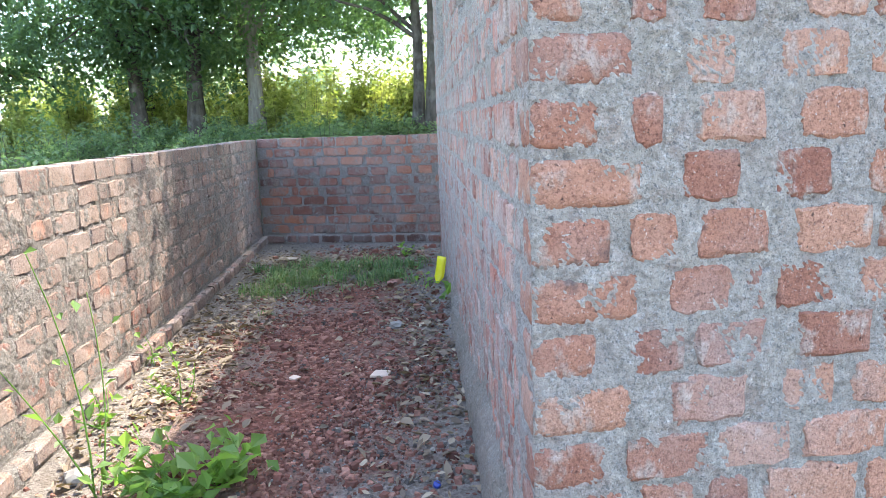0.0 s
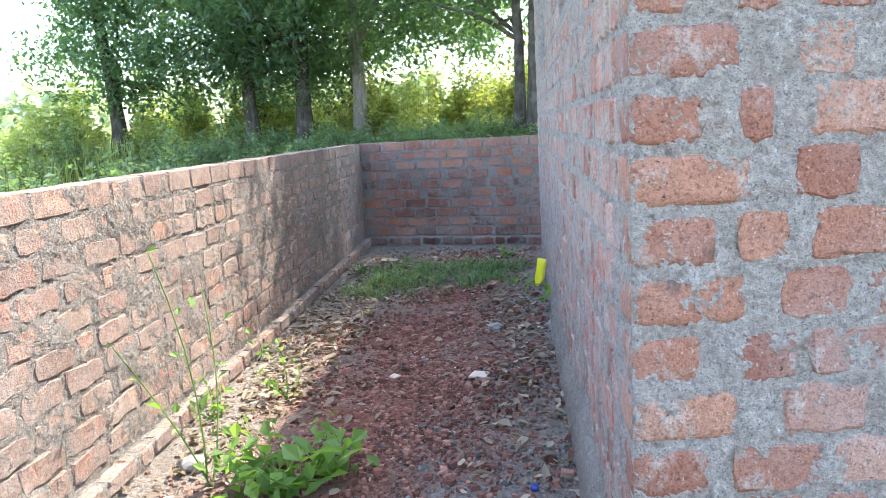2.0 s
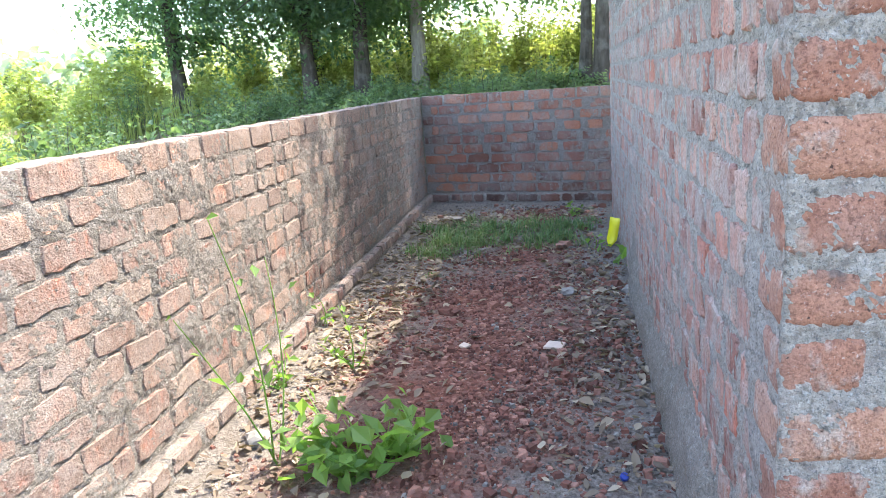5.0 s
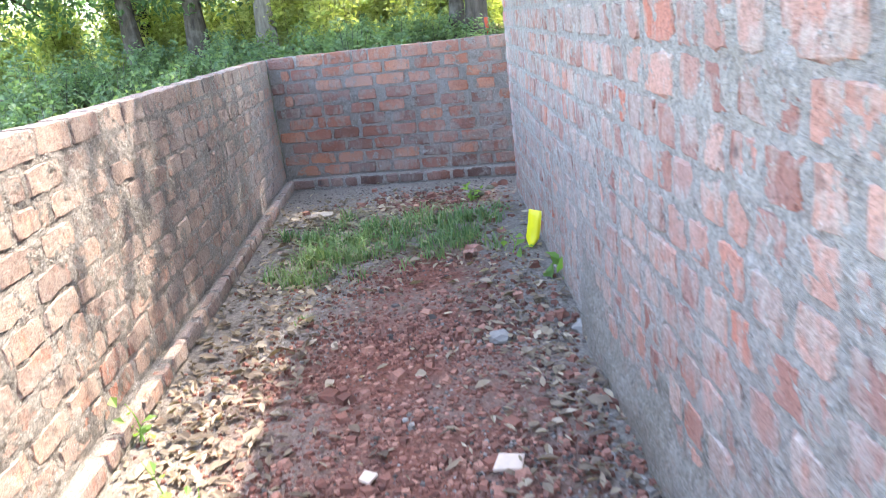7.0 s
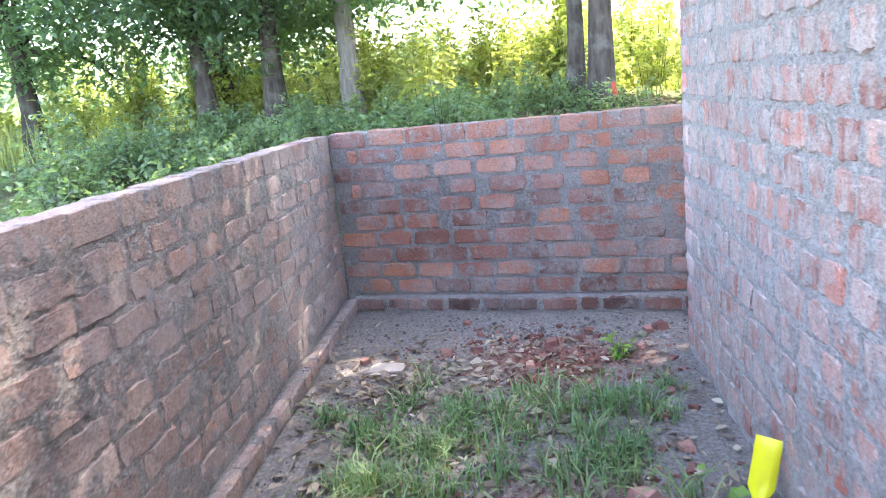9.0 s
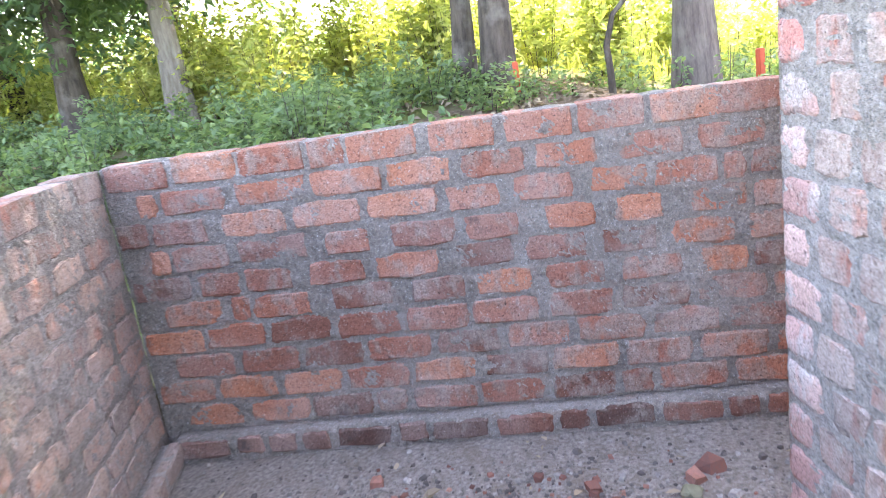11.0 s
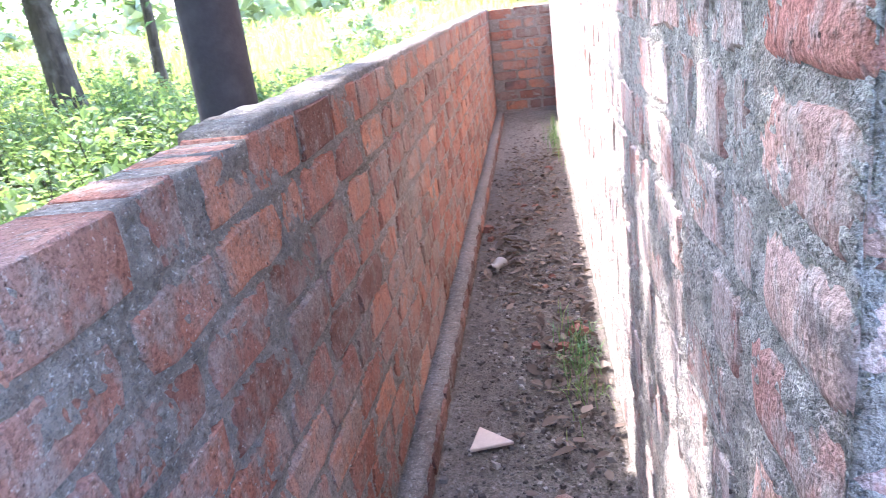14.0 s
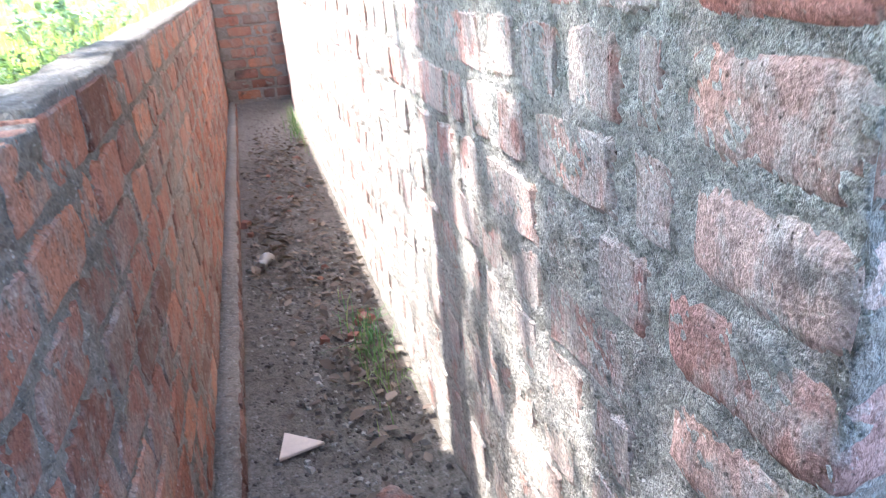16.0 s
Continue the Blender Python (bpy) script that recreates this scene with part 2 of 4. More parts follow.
def leaf_material(name, colours, through=0.5, rough=0.5, small=False):
    """A leaf: lit from the front and, more yellow, from behind."""
    m = Nodes(name)
    c = m.ramp(m.island(), colours)
    c = m.mix(m.ramp(m.noise(1.1, 3), [(0.35, 0.0), (0.7, 0.5)]), c, colours[-1][1])
    m.finish(c, rough, spec=0.4)
    t = m.tree.nodes.new("ShaderNodeBsdfTranslucent")
    m.tree.links.new(m.mix(1.0, c, (1.9, 2.0, 0.9), "MULTIPLY"), t.inputs["Color"])
    s = m.tree.nodes.new("ShaderNodeMixShader")
    s.inputs[0].default_value = through
    m.tree.links.new(m.bsdf.outputs[0], s.inputs[1])
    m.tree.links.new(t.outputs[0], s.inputs[2])
    m.tree.links.new(s.outputs[0], m.out.inputs["Surface"])
    return m.mat


M_LEAF = leaf_material("tree_leaf", [(0.0, (0.07, 0.12, 0.09)), (0.5, (0.10, 0.16, 0.115)), (1.0, (0.13, 0.20, 0.115))], 0.58)
M_BUSH = leaf_material("bush_leaf", [(0.0, (0.07, 0.115, 0.07)), (0.5, (0.115, 0.175, 0.10)), (1.0, (0.19, 0.25, 0.13))], 0.42)
M_FIELD = leaf_material("field_grass", [(0.0, (0.18, 0.22, 0.07)), (0.5, (0.28, 0.31, 0.11)), (1.0, (0.38, 0.39, 0.18))], 0.45)
# distance haze put into the leaf colour: paler and greyer than the near leaves
M_HAZE = leaf_material("haze_painted_leaf", [(0.0, (0.22, 0.28, 0.22)), (0.5, (0.30, 0.36, 0.28)), (1.0, (0.38, 0.42, 0.31))], 0.3)
M_GRASS = leaf_material("grass_blade", [(0.0, (0.05, 0.125, 0.048)), (0.7, (0.095, 0.205, 0.08)), (1.0, (0.24, 0.27, 0.12))], 0.25)
M_WEED = leaf_material("weed_leaf", [(0.0, (0.085, 0.17, 0.05)), (1.0, (0.20, 0.32, 0.09))], 0.5)
M_ROTTEN = leaf_material("rotten_leaf", [(0.0, (0.045, 0.03, 0.024)), (0.6, (0.10, 0.07, 0.055)), (1.0, (0.24, 0.18, 0.14))], 0.05, 0.8)
M_DRY = leaf_material("dry_leaf", [(0.0, (0.06, 0.04, 0.03)), (0.45, (0.13, 0.09, 0.065)), (0.85, (0.25, 0.19, 0.135)), (1.0, (0.44, 0.36, 0.27))], 0.12, 0.8)


def bark_material(name, dark, light):
    m = Nodes(name)
    c = m.ramp(m.noise(14, 5, 0.65, stretch=(1, 1, 0.22)), [(0.3, dark), (0.7, light)])
    c = m.mix(m.ramp(m.noise(5, 4), [(0.5, 0.0), (0.75, 0.5)]), c, (0.30, 0.28, 0.24))
    return m.finish(c, 0.95, m.noise(22, 5, 0.7, stretch=(1, 1, 0.2)), 0.03, 1.0, 0.15)


M_BARK = bark_material("dark_bark", (0.045, 0.036, 0.03), (0.14, 0.115, 0.095))
M_OLD = bark_material("furrowed_bark", (0.075, 0.06, 0.055), (0.24, 0.20, 0.18))
M_PALE = bark_material("pale_bark", (0.16, 0.135, 0.115), (0.36, 0.32, 0.28))


def plain(name, colour, rough=0.6, scale=40, vary=0.25, spec=0.4, metal=0.0):
    m = Nodes(name)
    c = m.mix(m.ramp(m.noise(scale, 4), [(0.35, 0.0), (0.75, vary)]), colour, tuple(v * 0.45 for v in colour))
    c = m.mix(m.ramp(m.noise(scale * 0.2, 3), [(0.5, 0.0), (0.8, vary)]), c, tuple(min(1, v * 1.5 + 0.03) for v in colour))
    m.bsdf.inputs["Metallic"].default_value = metal
    return m.finish(c, rough, m.noise(scale * 2, 3), 0.002, 0.5, spec)


# ---- mesh helpers ----
rng = np.random.default_rng(7)


def mesh_np(name, verts, faces, mats, smooth=False, index=None):
    """A mesh from arrays of corners and of faces with one number of corners."""
    me = bpy.data.meshes.new(name)
    verts, faces = np.asarray(verts, np.float32), np.asarray(faces, np.int32)
    k = faces.shape[1]
    me.vertices.add(len(verts))
    me.vertices.foreach_set("co", verts.ravel())
    me.loops.add(faces.size)
    me.loops.foreach_set("vertex_index", faces.ravel())
    me.polygons.add(len(faces))
    me.polygons.foreach_set("loop_start", np.arange(0, faces.size, k, dtype=np.int32))
    me.polygons.foreach_set("loop_total", np.full(len(faces), k, np.int32))
    for mt in mats if isinstance(mats, list) else [mats]:
        me.materials.append(mt)
    if index is not None:
        me.polygons.foreach_set("material_index", np.asarray(index, np.int32))
    me.polygons.foreach_set("use_smooth", np.full(len(faces), smooth, bool))
    me.update(calc_edges=True)
    me.validate()
    return me


def part(name, data, parent, label="", kind=""):
    ob = new(name, data)
    ob.parent = parent
    return tagged(ob, label, kind=kind)


def from_bm(name, bm, mats, smooth=False):
    me = bpy.data.meshes.new(name)
    bm.normal_update()
    bm.to_mesh(me)
    bm.free()
    for mt in mats if isinstance(mats, list) else [mats]:
        me.materials.append(mt)
    me.polygons.foreach_set("use_smooth", np.full(len(me.polygons), smooth, bool))
    return me


def hills(x, z, scale, seed, octaves=4):
    """Smooth noise on arrays, about -1 to 1."""
    total, amp, rnd = np.zeros(np.shape(x)), 1.0, np.random.default_rng(seed)
    for o in range(octaves):
        for _ in range(5):
            a, ph, f = rnd.uniform(0, 6.283), rnd.uniform(0, 6.283), rnd.uniform(0.7, 1.4)
            total += amp * 0.3 * np.sin((x * np.cos(a) + z * np.sin(a)) * scale * f + ph)
        scale, amp = scale * 2.1, amp * 0.6
    return total


# ---- the plan ----
CORNER = np.array((0.0, 0.0))                  # inner corner of the two boundary walls
ALONG = np.array((0.2204, -0.9754))              # from it back along the side wall
HOUSE_FAR = np.array((2.175, -0.655))           # house corner at the passage
HOUSE_NEAR = np.array((3.300, -6.390))           # house corner that the walk starts beside
TOP, PLINTH, HOUSE_TOP = 1.175, 0.10, 3.1
PASSAGE_END = 9.85
OUT = 0.25                                     # height of the wild ground outside


def wall_pose(start, way):
    """Local x runs along the wall, y out of its face towards the viewer, z up."""
    way = np.asarray(way) / np.linalg.norm(way)
    n = np.array((way[1], -way[0]))
    return Matrix(((way[0], n[0], 0, start[0]), (way[1], n[1], 0, start[1]), (0, 0, 1, 0), (0, 0, 0, 1)))


def brick_shape(length, height, depth, seed, wear=0.006, least=0.74, ragged=True):
    """One worn brick: local x its length, y out of the wall, z its height; its rim dips into the mortar."""
    r = np.random.default_rng(seed)
    rim = 0.009 if ragged else 0.004
    xs = np.concatenate([[-length / 2], np.linspace(-length / 2 + rim, length / 2 - rim, 5), [length / 2]])
    zs = np.array((0, rim, height / 2, height - rim, height))
    nx, nz = len(xs), len(zs)
    v = []
    for j in range(nz):
        for i in range(nx):
            edge = i in (0, nx - 1) or j in (0, nz - 1)
            corner = i in (0, 1, nx - 2, nx - 1) and j in (0, 1, nz - 2, nz - 1)
            x, z = xs[i] + r.normal(0, wear * 0.45), zs[j] + r.normal(0, wear * 0.35)
            if corner:
                x, z = x * r.uniform(0.94, 1.0), height / 2 + (z - height / 2) * r.uniform(max(least, 0.86), 1.0)
            sunk = -r.uniform(0.007, 0.013) if ragged else -0.004
            v.append((x, sunk if edge else r.normal(0, 0.0011), z))
    ring = [i for i in range(nx)] + [nx * j + nx - 1 for j in range(1, nz)] + [nx * (nz - 1) + i for i in range(nx - 2, -1, -1)] + [nx * j for j in range(nz - 2, 0, -1)]
    n0 = len(v)
    for k in ring:
        x, y, z = v[k]
        v.append((x * 1.01, -depth, height / 2 + (z - height / 2) * 1.02))
    f = []
    for j in range(nz - 1):
        for i in range(nx - 1):
            a = j * nx + i
            f.append((a, a + 1, a + nx + 1, a + nx))
    m = len(ring)
    for k in range(m):
        f.append((ring[k], n0 + k, n0 + (k + 1) % m, ring[(k + 1) % m]))
    return np.array(v), np.array(f)[:, ::-1]


def lay_bricks(wall, m, rows, near, shapes, mats, depth_of, holes=(), proud=0.0034, wob=0.004, seed=1):
    """rows: (x0, x1, z, pitch, shift, kinds) a course. Bricks for which near(x, z) holds are objects of their own, the rest one joined part."""
    r = np.random.default_rng(seed)
    meshes, rest_v, rest_f, count = {}, [], [], 0
    spans = []
    for x0, x1, z, joint, kinds, style in rows:
        lo = x0
        for a, b, c, d in sorted(holes):
            if c < z + 0.08 and z < d and a < x1 and b > lo:
                spans.append((lo, a, z, joint, kinds, style))
                lo = b
        spans.append((lo, x1, z, joint, kinds, style))
    laid = []
    for x0, x1, z, joint, kinds, style in spans:
        x = x0
        k = int(r.integers(0, 3))
        known = [q for q in kinds if isinstance(q, tuple)]
        kinds = [q for q in kinds if not isinstance(q, tuple)]
        while x < x1 - 0.05:
            if known and x + 0.09 > known[0][0]:
                a, b = known.pop(0)
                laid.append((a - 0.006, round(b - a + 0.012, 2), z, style, "cut%.2f" % (b - a + 0.012), "stretcher"))
                x = b + joint
                continue
            end = min(x1, known[0][0] - joint) if known else x1
            kind = kinds[k % len(kinds)] if r.uniform() > 0.12 else kinds[int(r.integers(0, len(kinds)))]
            k += 1
            length, name = shapes[kind][0], kind
            if x + length > end or end - (x + length) < 0.05:
                # a brick cut to fill the course up to its end
                length = round(min(end - x, 0.24) - 0.002, 2)
                name = "cut%.2f" % length
                laid.append((end - length, length, z, style, name, kind))
                x = end + (joint if known else 0)
            else:
                laid.append((x, length, z, style, name, kind))
                x += length + joint * r.uniform(0.6, 1.5)
    for start, length, z, style, name, kind in laid:
        mid = start + length / 2
        if length > 0.03:
            key = (name, style, int(r.integers(0, 7)))
            out = proud + r.normal(0, 0.0012)
            dz = r.normal(0, wob * (0.2 if style == "cap" else 0.6))
            local = Matrix.Translation((mid, out, z + dz)) @ Matrix.Rotation(r.normal(0, 0.013), 4, "Y") @ Matrix.Rotation(r.normal(0, 0.006), 4, "Z")
            if key not in meshes:
                v, f = brick_shape(length, shapes[kind][1], depth_of[style], 31 * key[2] + 7 * len(meshes), 0.003 if style == "cap" else 0.0095, 0.95 if style == "cap" else 0.74, style != "cap")
                meshes[key] = (v, f, mesh_np("brick", v, f, mats[0]))
            v, f, me = meshes[key]
            if near(mid, z) and count < 300:
                ob = part("brick", me, wall)
                ob.matrix_basis = m @ local
                count += 1
            else:
                mm = np.array(m @ local)
                rest_f.append(f[:, ::-1] + sum(len(q) for q in rest_v))
                rest_v.append(v @ mm[:3, :3].T + mm[:3, 3])
    if rest_v:
        part("brickwork", mesh_np("brickwork", np.vstack(rest_v), np.vstack(rest_f), mats[1]), wall, kind="stuff")


def mortar_slab(name, m, x0, x1, z0, z1, thick, step, rough, holes=(), seed=3, skew=(0.0, 0.0), crest=None, mat=None, fine=None):
    """The wall's body: an uneven mortar face with real holes, closed by its back, top and ends."""
    nx, nz = max(2, int((x1 - x0) / step)), max(2, int((z1 - z0) / step))
    xs, zs = np.linspace(x0, x1, nx + 1), np.linspace(z0, z1, nz + 1)
    if fine:
        # a closer grid along the stretch that one passes near
        a, b, small = fine
        xs = np.concatenate([np.arange(x0, a, step), np.arange(max(a, x0), min(b, x1), small), np.arange(b, x1, step), [x1]])
        xs = np.unique(xs.round(5))
        zs = np.concatenate([np.arange(z0, 0.0, step), np.arange(max(z0, 0.0), min(z1, 1.9), small), np.arange(1.9, z1, step), [z1]])
        zs = np.unique(zs.round(5))
        nx, nz = len(xs) - 1, len(zs) - 1
    for a, b, c, d in holes:
        for val in (a, b):
            xs[np.argmin(abs(xs - val))] = val
        for val in (c, d):
            if z0 < val < z1:
                zs[np.argmin(abs(zs - val))] = val
    X, Z = np.meshgrid(xs, zs)
    Y = -0.0012 + rough * hills(X, Z, 26.0, seed, 3) + rough * 0.3 * hills(X, Z, 3.0, seed + 1, 2) + np.random.default_rng(seed).normal(0, rough * 0.42, X.shape)
    edge = (X <= x0 + 1e-6) | (X >= x1 - 1e-6)
    Y[edge] = np.minimum(Y[edge], 0)
    if crest is not None:
        Z = Z.copy()
        Z[-1] += crest(X[-1]) + 0.004 * hills(X[-1], 0 * X[-1], 18, seed + 5, 3)
    u = (X - x0) / (x1 - x0)
    B = X + skew[0] * (1 - u) + skew[1] * u
    front = np.stack([X, Y, Z], -1).reshape(-1, 3)
    back = np.stack([B, np.full_like(X, -thick), Z], -1).reshape(-1, 3)
    n = (nx + 1) * (nz + 1)
    idx = np.arange(n).reshape(nz + 1, nx + 1)
    a, b, c, d = idx[:-1, :-1], idx[:-1, 1:], idx[1:, 1:], idx[1:, :-1]
    keep = np.ones(a.shape, bool)
    cx, cz = (X[:-1, :-1] + X[1:, 1:]) / 2, (Z[:-1, :-1] + Z[1:, 1:]) / 2
    for q in holes:
        keep &= ~((cx > q[0]) & (cx < q[1]) & (cz > q[2]) & (cz < q[3]))
    quads = np.stack([a, d, c, b], -1)[keep]
    faces = [quads, quads[:, ::-1] + n]
    pad = np.pad(keep, 1)
    for dz, dx, p, q in ((0, -1, a, d), (0, 1, c, b), (-1, 0, b, a), (1, 0, d, c)):
        rim = keep & ~pad[1 + dz:pad.shape[0] - 1 + dz, 1 + dx:pad.shape[1] - 1 + dx]
        p, q = p[rim], q[rim]
        faces.append(np.stack([p, p + n, q + n, q], -1))
    v = np.vstack([front, back])
    mm = np.array(m)
    v = v @ mm[:3, :3].T + mm[:3, 3]
    return new(name, mesh_np(name, v, np.vstack(faces)[:, ::-1], mat or M_MORTAR, True))


# ---- walls ----
STRETCHER = {"stretcher": (0.242, 0.097), "bat": (0.12, 0.097)}
HOUSE_BRICKS = {"stretcher": (0.245, 0.110), "header": (0.135, 0.110), "bat": (0.105, 0.110)}
DEPTHS = {"face": 0.04, "cap": 0.112, "deep": 0.03}
COURSE, HCOURSE = 0.1075, 0.1225


def boundary_wall(name, start, way, length, near, label, step, first=0.0, seed=1, mats=None, crest=None, known=None, fine=None):
    m = wall_pose(start, way)
    wall = mortar_slab(name, m, first, length, -0.15, TOP - 0.008, 0.115, step, 0.0046 if mats else 0.0040, seed=seed, crest=crest or (lambda x: 0.006 + 0.0 * x), fine=fine)
    tagged(wall, label, "wall", kind="structure")
    rows = []
    for c in range(10):
        z = PLINTH + c * COURSE + 0.007 + (0.005 if c == 9 else 0)
        kinds = ["stretcher"] if c % 4 else ["stretcher", "stretcher", "stretcher", "bat"]
        if known and c in known:
            kinds = known[c] + kinds
        rows.append((first + 0.01 + (0.0 if c % 2 else 0.1), length - 0.02, z, 0.018, kinds, "cap" if c == 9 else "face"))
    lay_bricks(wall, m, rows, near, STRETCHER, mats or (M_BRICK, M_BRICK_FAR), DEPTHS, seed=seed, proud=0.0013 if mats else 0.0034)
    return wall


def plinth_course(name, start, way, x0, x1, label, seed, mats=None, ledge=0.002):
    """The footing course that stands out from the wall's foot."""
    m = wall_pose(start, way) @ Matrix.Translation((0, 0.07, 0))
    body = mortar_slab(name, m, x0, x1, -0.15, PLINTH + ledge, 0.075, 0.02, 0.004, seed=seed, crest=lambda x: 0.0 * x)
    tagged(body, label, "plinth", kind="structure")
    lay_bricks(body, m, [(x0 + 0.005, x1 - 0.005, 0.014, 0.022, ["stretcher", "stretcher", "bat"], "face")], lambda x, z: True,
               {"stretcher": (0.215, 0.078), "bat": (0.11, 0.078)}, mats or (M_BRICK, M_BRICK_FAR), {"face": 0.045}, seed=seed, proud=0.007)


# where the bricks of the upper courses begin and end, from the corner on; the tenth course is the cap
FAR_COURSES = {
    9: [(0.94, 1.18), (1.23, 1.45), (1.495, 1.716), (1.745, 1.951), (1.985, 2.188), (2.194, 2.40), (2.465, 2.547), (2.624, 2.774)],
    8: [(0.21, 0.444), (0.50, 0.756), (0.786, 1.031), (1.06, 1.287), (1.332, 1.542), (1.585, 1.794), (1.868, 2.075), (2.132, 2.338), (2.39, 2.60)],
    7: [(0.146, 0.356), (0.424, 0.649), (0.696, 0.945), (0.974, 1.222), (1.266, 1.447), (1.491, 1.703), (1.763, 1.949), (1.974, 2.184), (2.297, 2.50)],
    6: [(0.202, 0.424), (0.462, 0.724), (0.80, 0.96), (1.041, 1.266), (1.32, 1.502), (1.596, 1.769), (1.838, 2.001), (2.092, 2.271)],
    5: [(0.464, 0.644), (0.716, 0.913), (0.97, 1.199), (1.27, 1.472), (1.519, 1.728), (1.78, 1.971), (2.022, 2.228), (2.278, 2.467)],
    4: [(0.48, 0.689), (0.784, 1.008), (1.09, 1.278), (1.326, 1.521), (1.584, 1.787), (1.849, 2.05), (2.11, 2.268)],
}
boundary_wall("wall_far", (0, 0), (1, 0), PASSAGE_END + 0.1, lambda x, z: x < 6.2,
              "low boundary wall of red bricks in thick grey mortar", 0.016, seed=11,
              crest=lambda x: np.where(x > 2.80, 0.024, 0.008), known=FAR_COURSES, fine=(0.0, 4.2, 0.008))
boundary_wall("wall_side", ALONG * 10.5, -ALONG, 10.5, lambda x, z: x > 3.6, "low brick side wall smeared with grey mortar", 0.018, seed=12, mats=(M_SIDE, M_SIDE_FAR), fine=(4.6, 10.5, 0.010))
boundary_wall("wall_passage_end", (PASSAGE_END, 0.0), (0, -1), 0.9, lambda x, z: True, "low brick wall closing the narrow passage", 0.03, seed=13)
plinth_course("plinth_far", (0, 0), (1, 0), 0.07, PASSAGE_END, "projecting brick footing along the boundary wall", 21, (M_FOOT, M_FOOT))
plinth_course("plinth_side", ALONG * 10.0, -ALONG, 0.0, 9.91, "projecting brick footing along the side wall", 22, (M_SIDE, M_SIDE_FAR), -0.014)


def house():
    side = HOUSE_FAR - HOUSE_NEAR
    length = float(np.linalg.norm(side))
    way = side / length
    across = np.array((way[1], -way[0]))
    return length, way, across


H_LEN, H_WAY, H_ACROSS = house()


MIXED_BOND = (["header"], ["stretcher", "header", "header"], ["header", "header", "stretcher", "bat"], ["header", "header", "bat"])
HEADER_BOND = (["header"], ["header", "header", "bat"], ["header", "header", "header", "stretcher"], ["header", "bat"])


def house_rows(x0, x1, seed, lead, tail, known, bond):
    """Courses of the house; lead and tail give, for a course, the length that its corner bricks take up."""
    r = np.random.default_rng(seed)
    rows = []
    for c, z in enumerate(np.arange(0.030, HOUSE_TOP - 0.09, HCOURSE)):
        kinds = list(bond[int(r.integers(0, 4))])
        rows.append((x0 + lead(c), x1 - tail(c), float(z), 0.030, known.get(c, []) + kinds, "deep"))
    return rows


def corner_brick(wall, corner, a, la, b, lb, z, mat, seed, low=0.108):
    """A worn brick that shows at a corner of the house: la along the way a, lb along the way b."""
    r = np.random.default_rng(seed)
    bm = bmesh.new()
    bmesh.ops.create_cube(bm, size=2)
    bmesh.ops.subdivide_edges(bm, edges=list(bm.edges), cuts=5, use_grid_fill=True)
    tilt = r.normal(0, 0.006)
    for v in bm.verts:
        u = v.co.copy()
        half = Vector((la / 2, lb / 2, low / 2))
        p = Vector((u.x * half.x, u.y * half.y, u.z * half.z))
        outer = [k for k in range(3) if abs(u[k]) > 0.99]
        if len(outer) > 1:
            for k in outer:
                p[k] -= math.copysign(0.005 if len(outer) == 2 else 0.009, u[k])
        n = noise.noise_vector(p * 18 + Vector((seed * 3.1, 0, 0))) * 0.0045 + noise.noise_vector(p * 60 + Vector((0, seed, 0))) * 0.0022
        p += n
        x, y = p.x + half.x - 0.0035, p.y + half.y - 0.0035
        v.co = (corner[0] + a[0] * x + b[0] * y, corner[1] + a[1] * x + b[1] * y, z + low / 2 + p.z + tilt * x)
    bmesh.ops.recalc_face_normals(bm, faces=bm.faces)
    part("brick", from_bm("brick", bm, mat, True), wall)


def house_wall(name, start, way, x0, x1, near, label, seed, holes=(), step=0.018, inset=(0, 0), skew=(0, 0), mats=None, proud=0.0034, known=None, fine=None, lead=None, tail=None, bond=MIXED_BOND, cement=None):
    m = wall_pose(start, way)
    wall = mortar_slab(name, m, x0 + inset[0], x1 - inset[1], -0.15, HOUSE_TOP, 0.22, step, 0.0046, holes=holes, seed=seed, skew=skew, mat=cement or M_HOUSE_MORTAR, fine=fine)
    tagged(wall, label, "wall", kind="structure")
    rows = house_rows(x0, x1, seed, lead or (lambda c: 0.0), tail or (lambda c: 0.0), known or {}, bond)
    lay_bricks(wall, m, rows, near, HOUSE_BRICKS, mats or (M_HOUSE, M_HOUSE_FAR), DEPTHS, holes=holes, proud=proud, seed=seed)
    return wall


# bricks of the end wall from the house corner on, course by course upwards
FRONT_COURSES = {
    4: [(0.213, 0.41), (0.433, 0.608), (0.652, 0.856)],
    5: [(0.325, 0.49), (0.587, 0.717), (0.769, 0.90)],
    6: [(0.213, 0.341), (0.374, 0.532), (0.622, 0.803)],
    7: [(0.306, 0.445), (0.566, 0.70), (0.771, 0.90)],
    8: [(0.22, 0.316), (0.374, 0.534), (0.608, 0.784)],
    9: [(0.325, 0.455), (0.54, 0.676), (0.775, 0.90)],
    10: [(0.223, 0.279), (0.366, 0.514), (0.60, 0.756)],
    11: [(0.332, 0.444), (0.561, 0.70), (0.76, 0.90)],
    12: [(0.215, 0.287), (0.372, 0.485), (0.601, 0.734)],
}
# each wall runs so that its face looks to the right-hand side of its way
WIN, WIN_NEAR = (0.955, 2.14, 1.757, 2.75), (3.68, 4.87, 1.79, 2.75)
END_FIRST = [0.18, 0.25, 0.15, 0.22, 0.18, 0.25, 0.146, 0.241, 0.177, 0.25, 0.151, 0.222, 0.13]     # the end wall's corner bricks


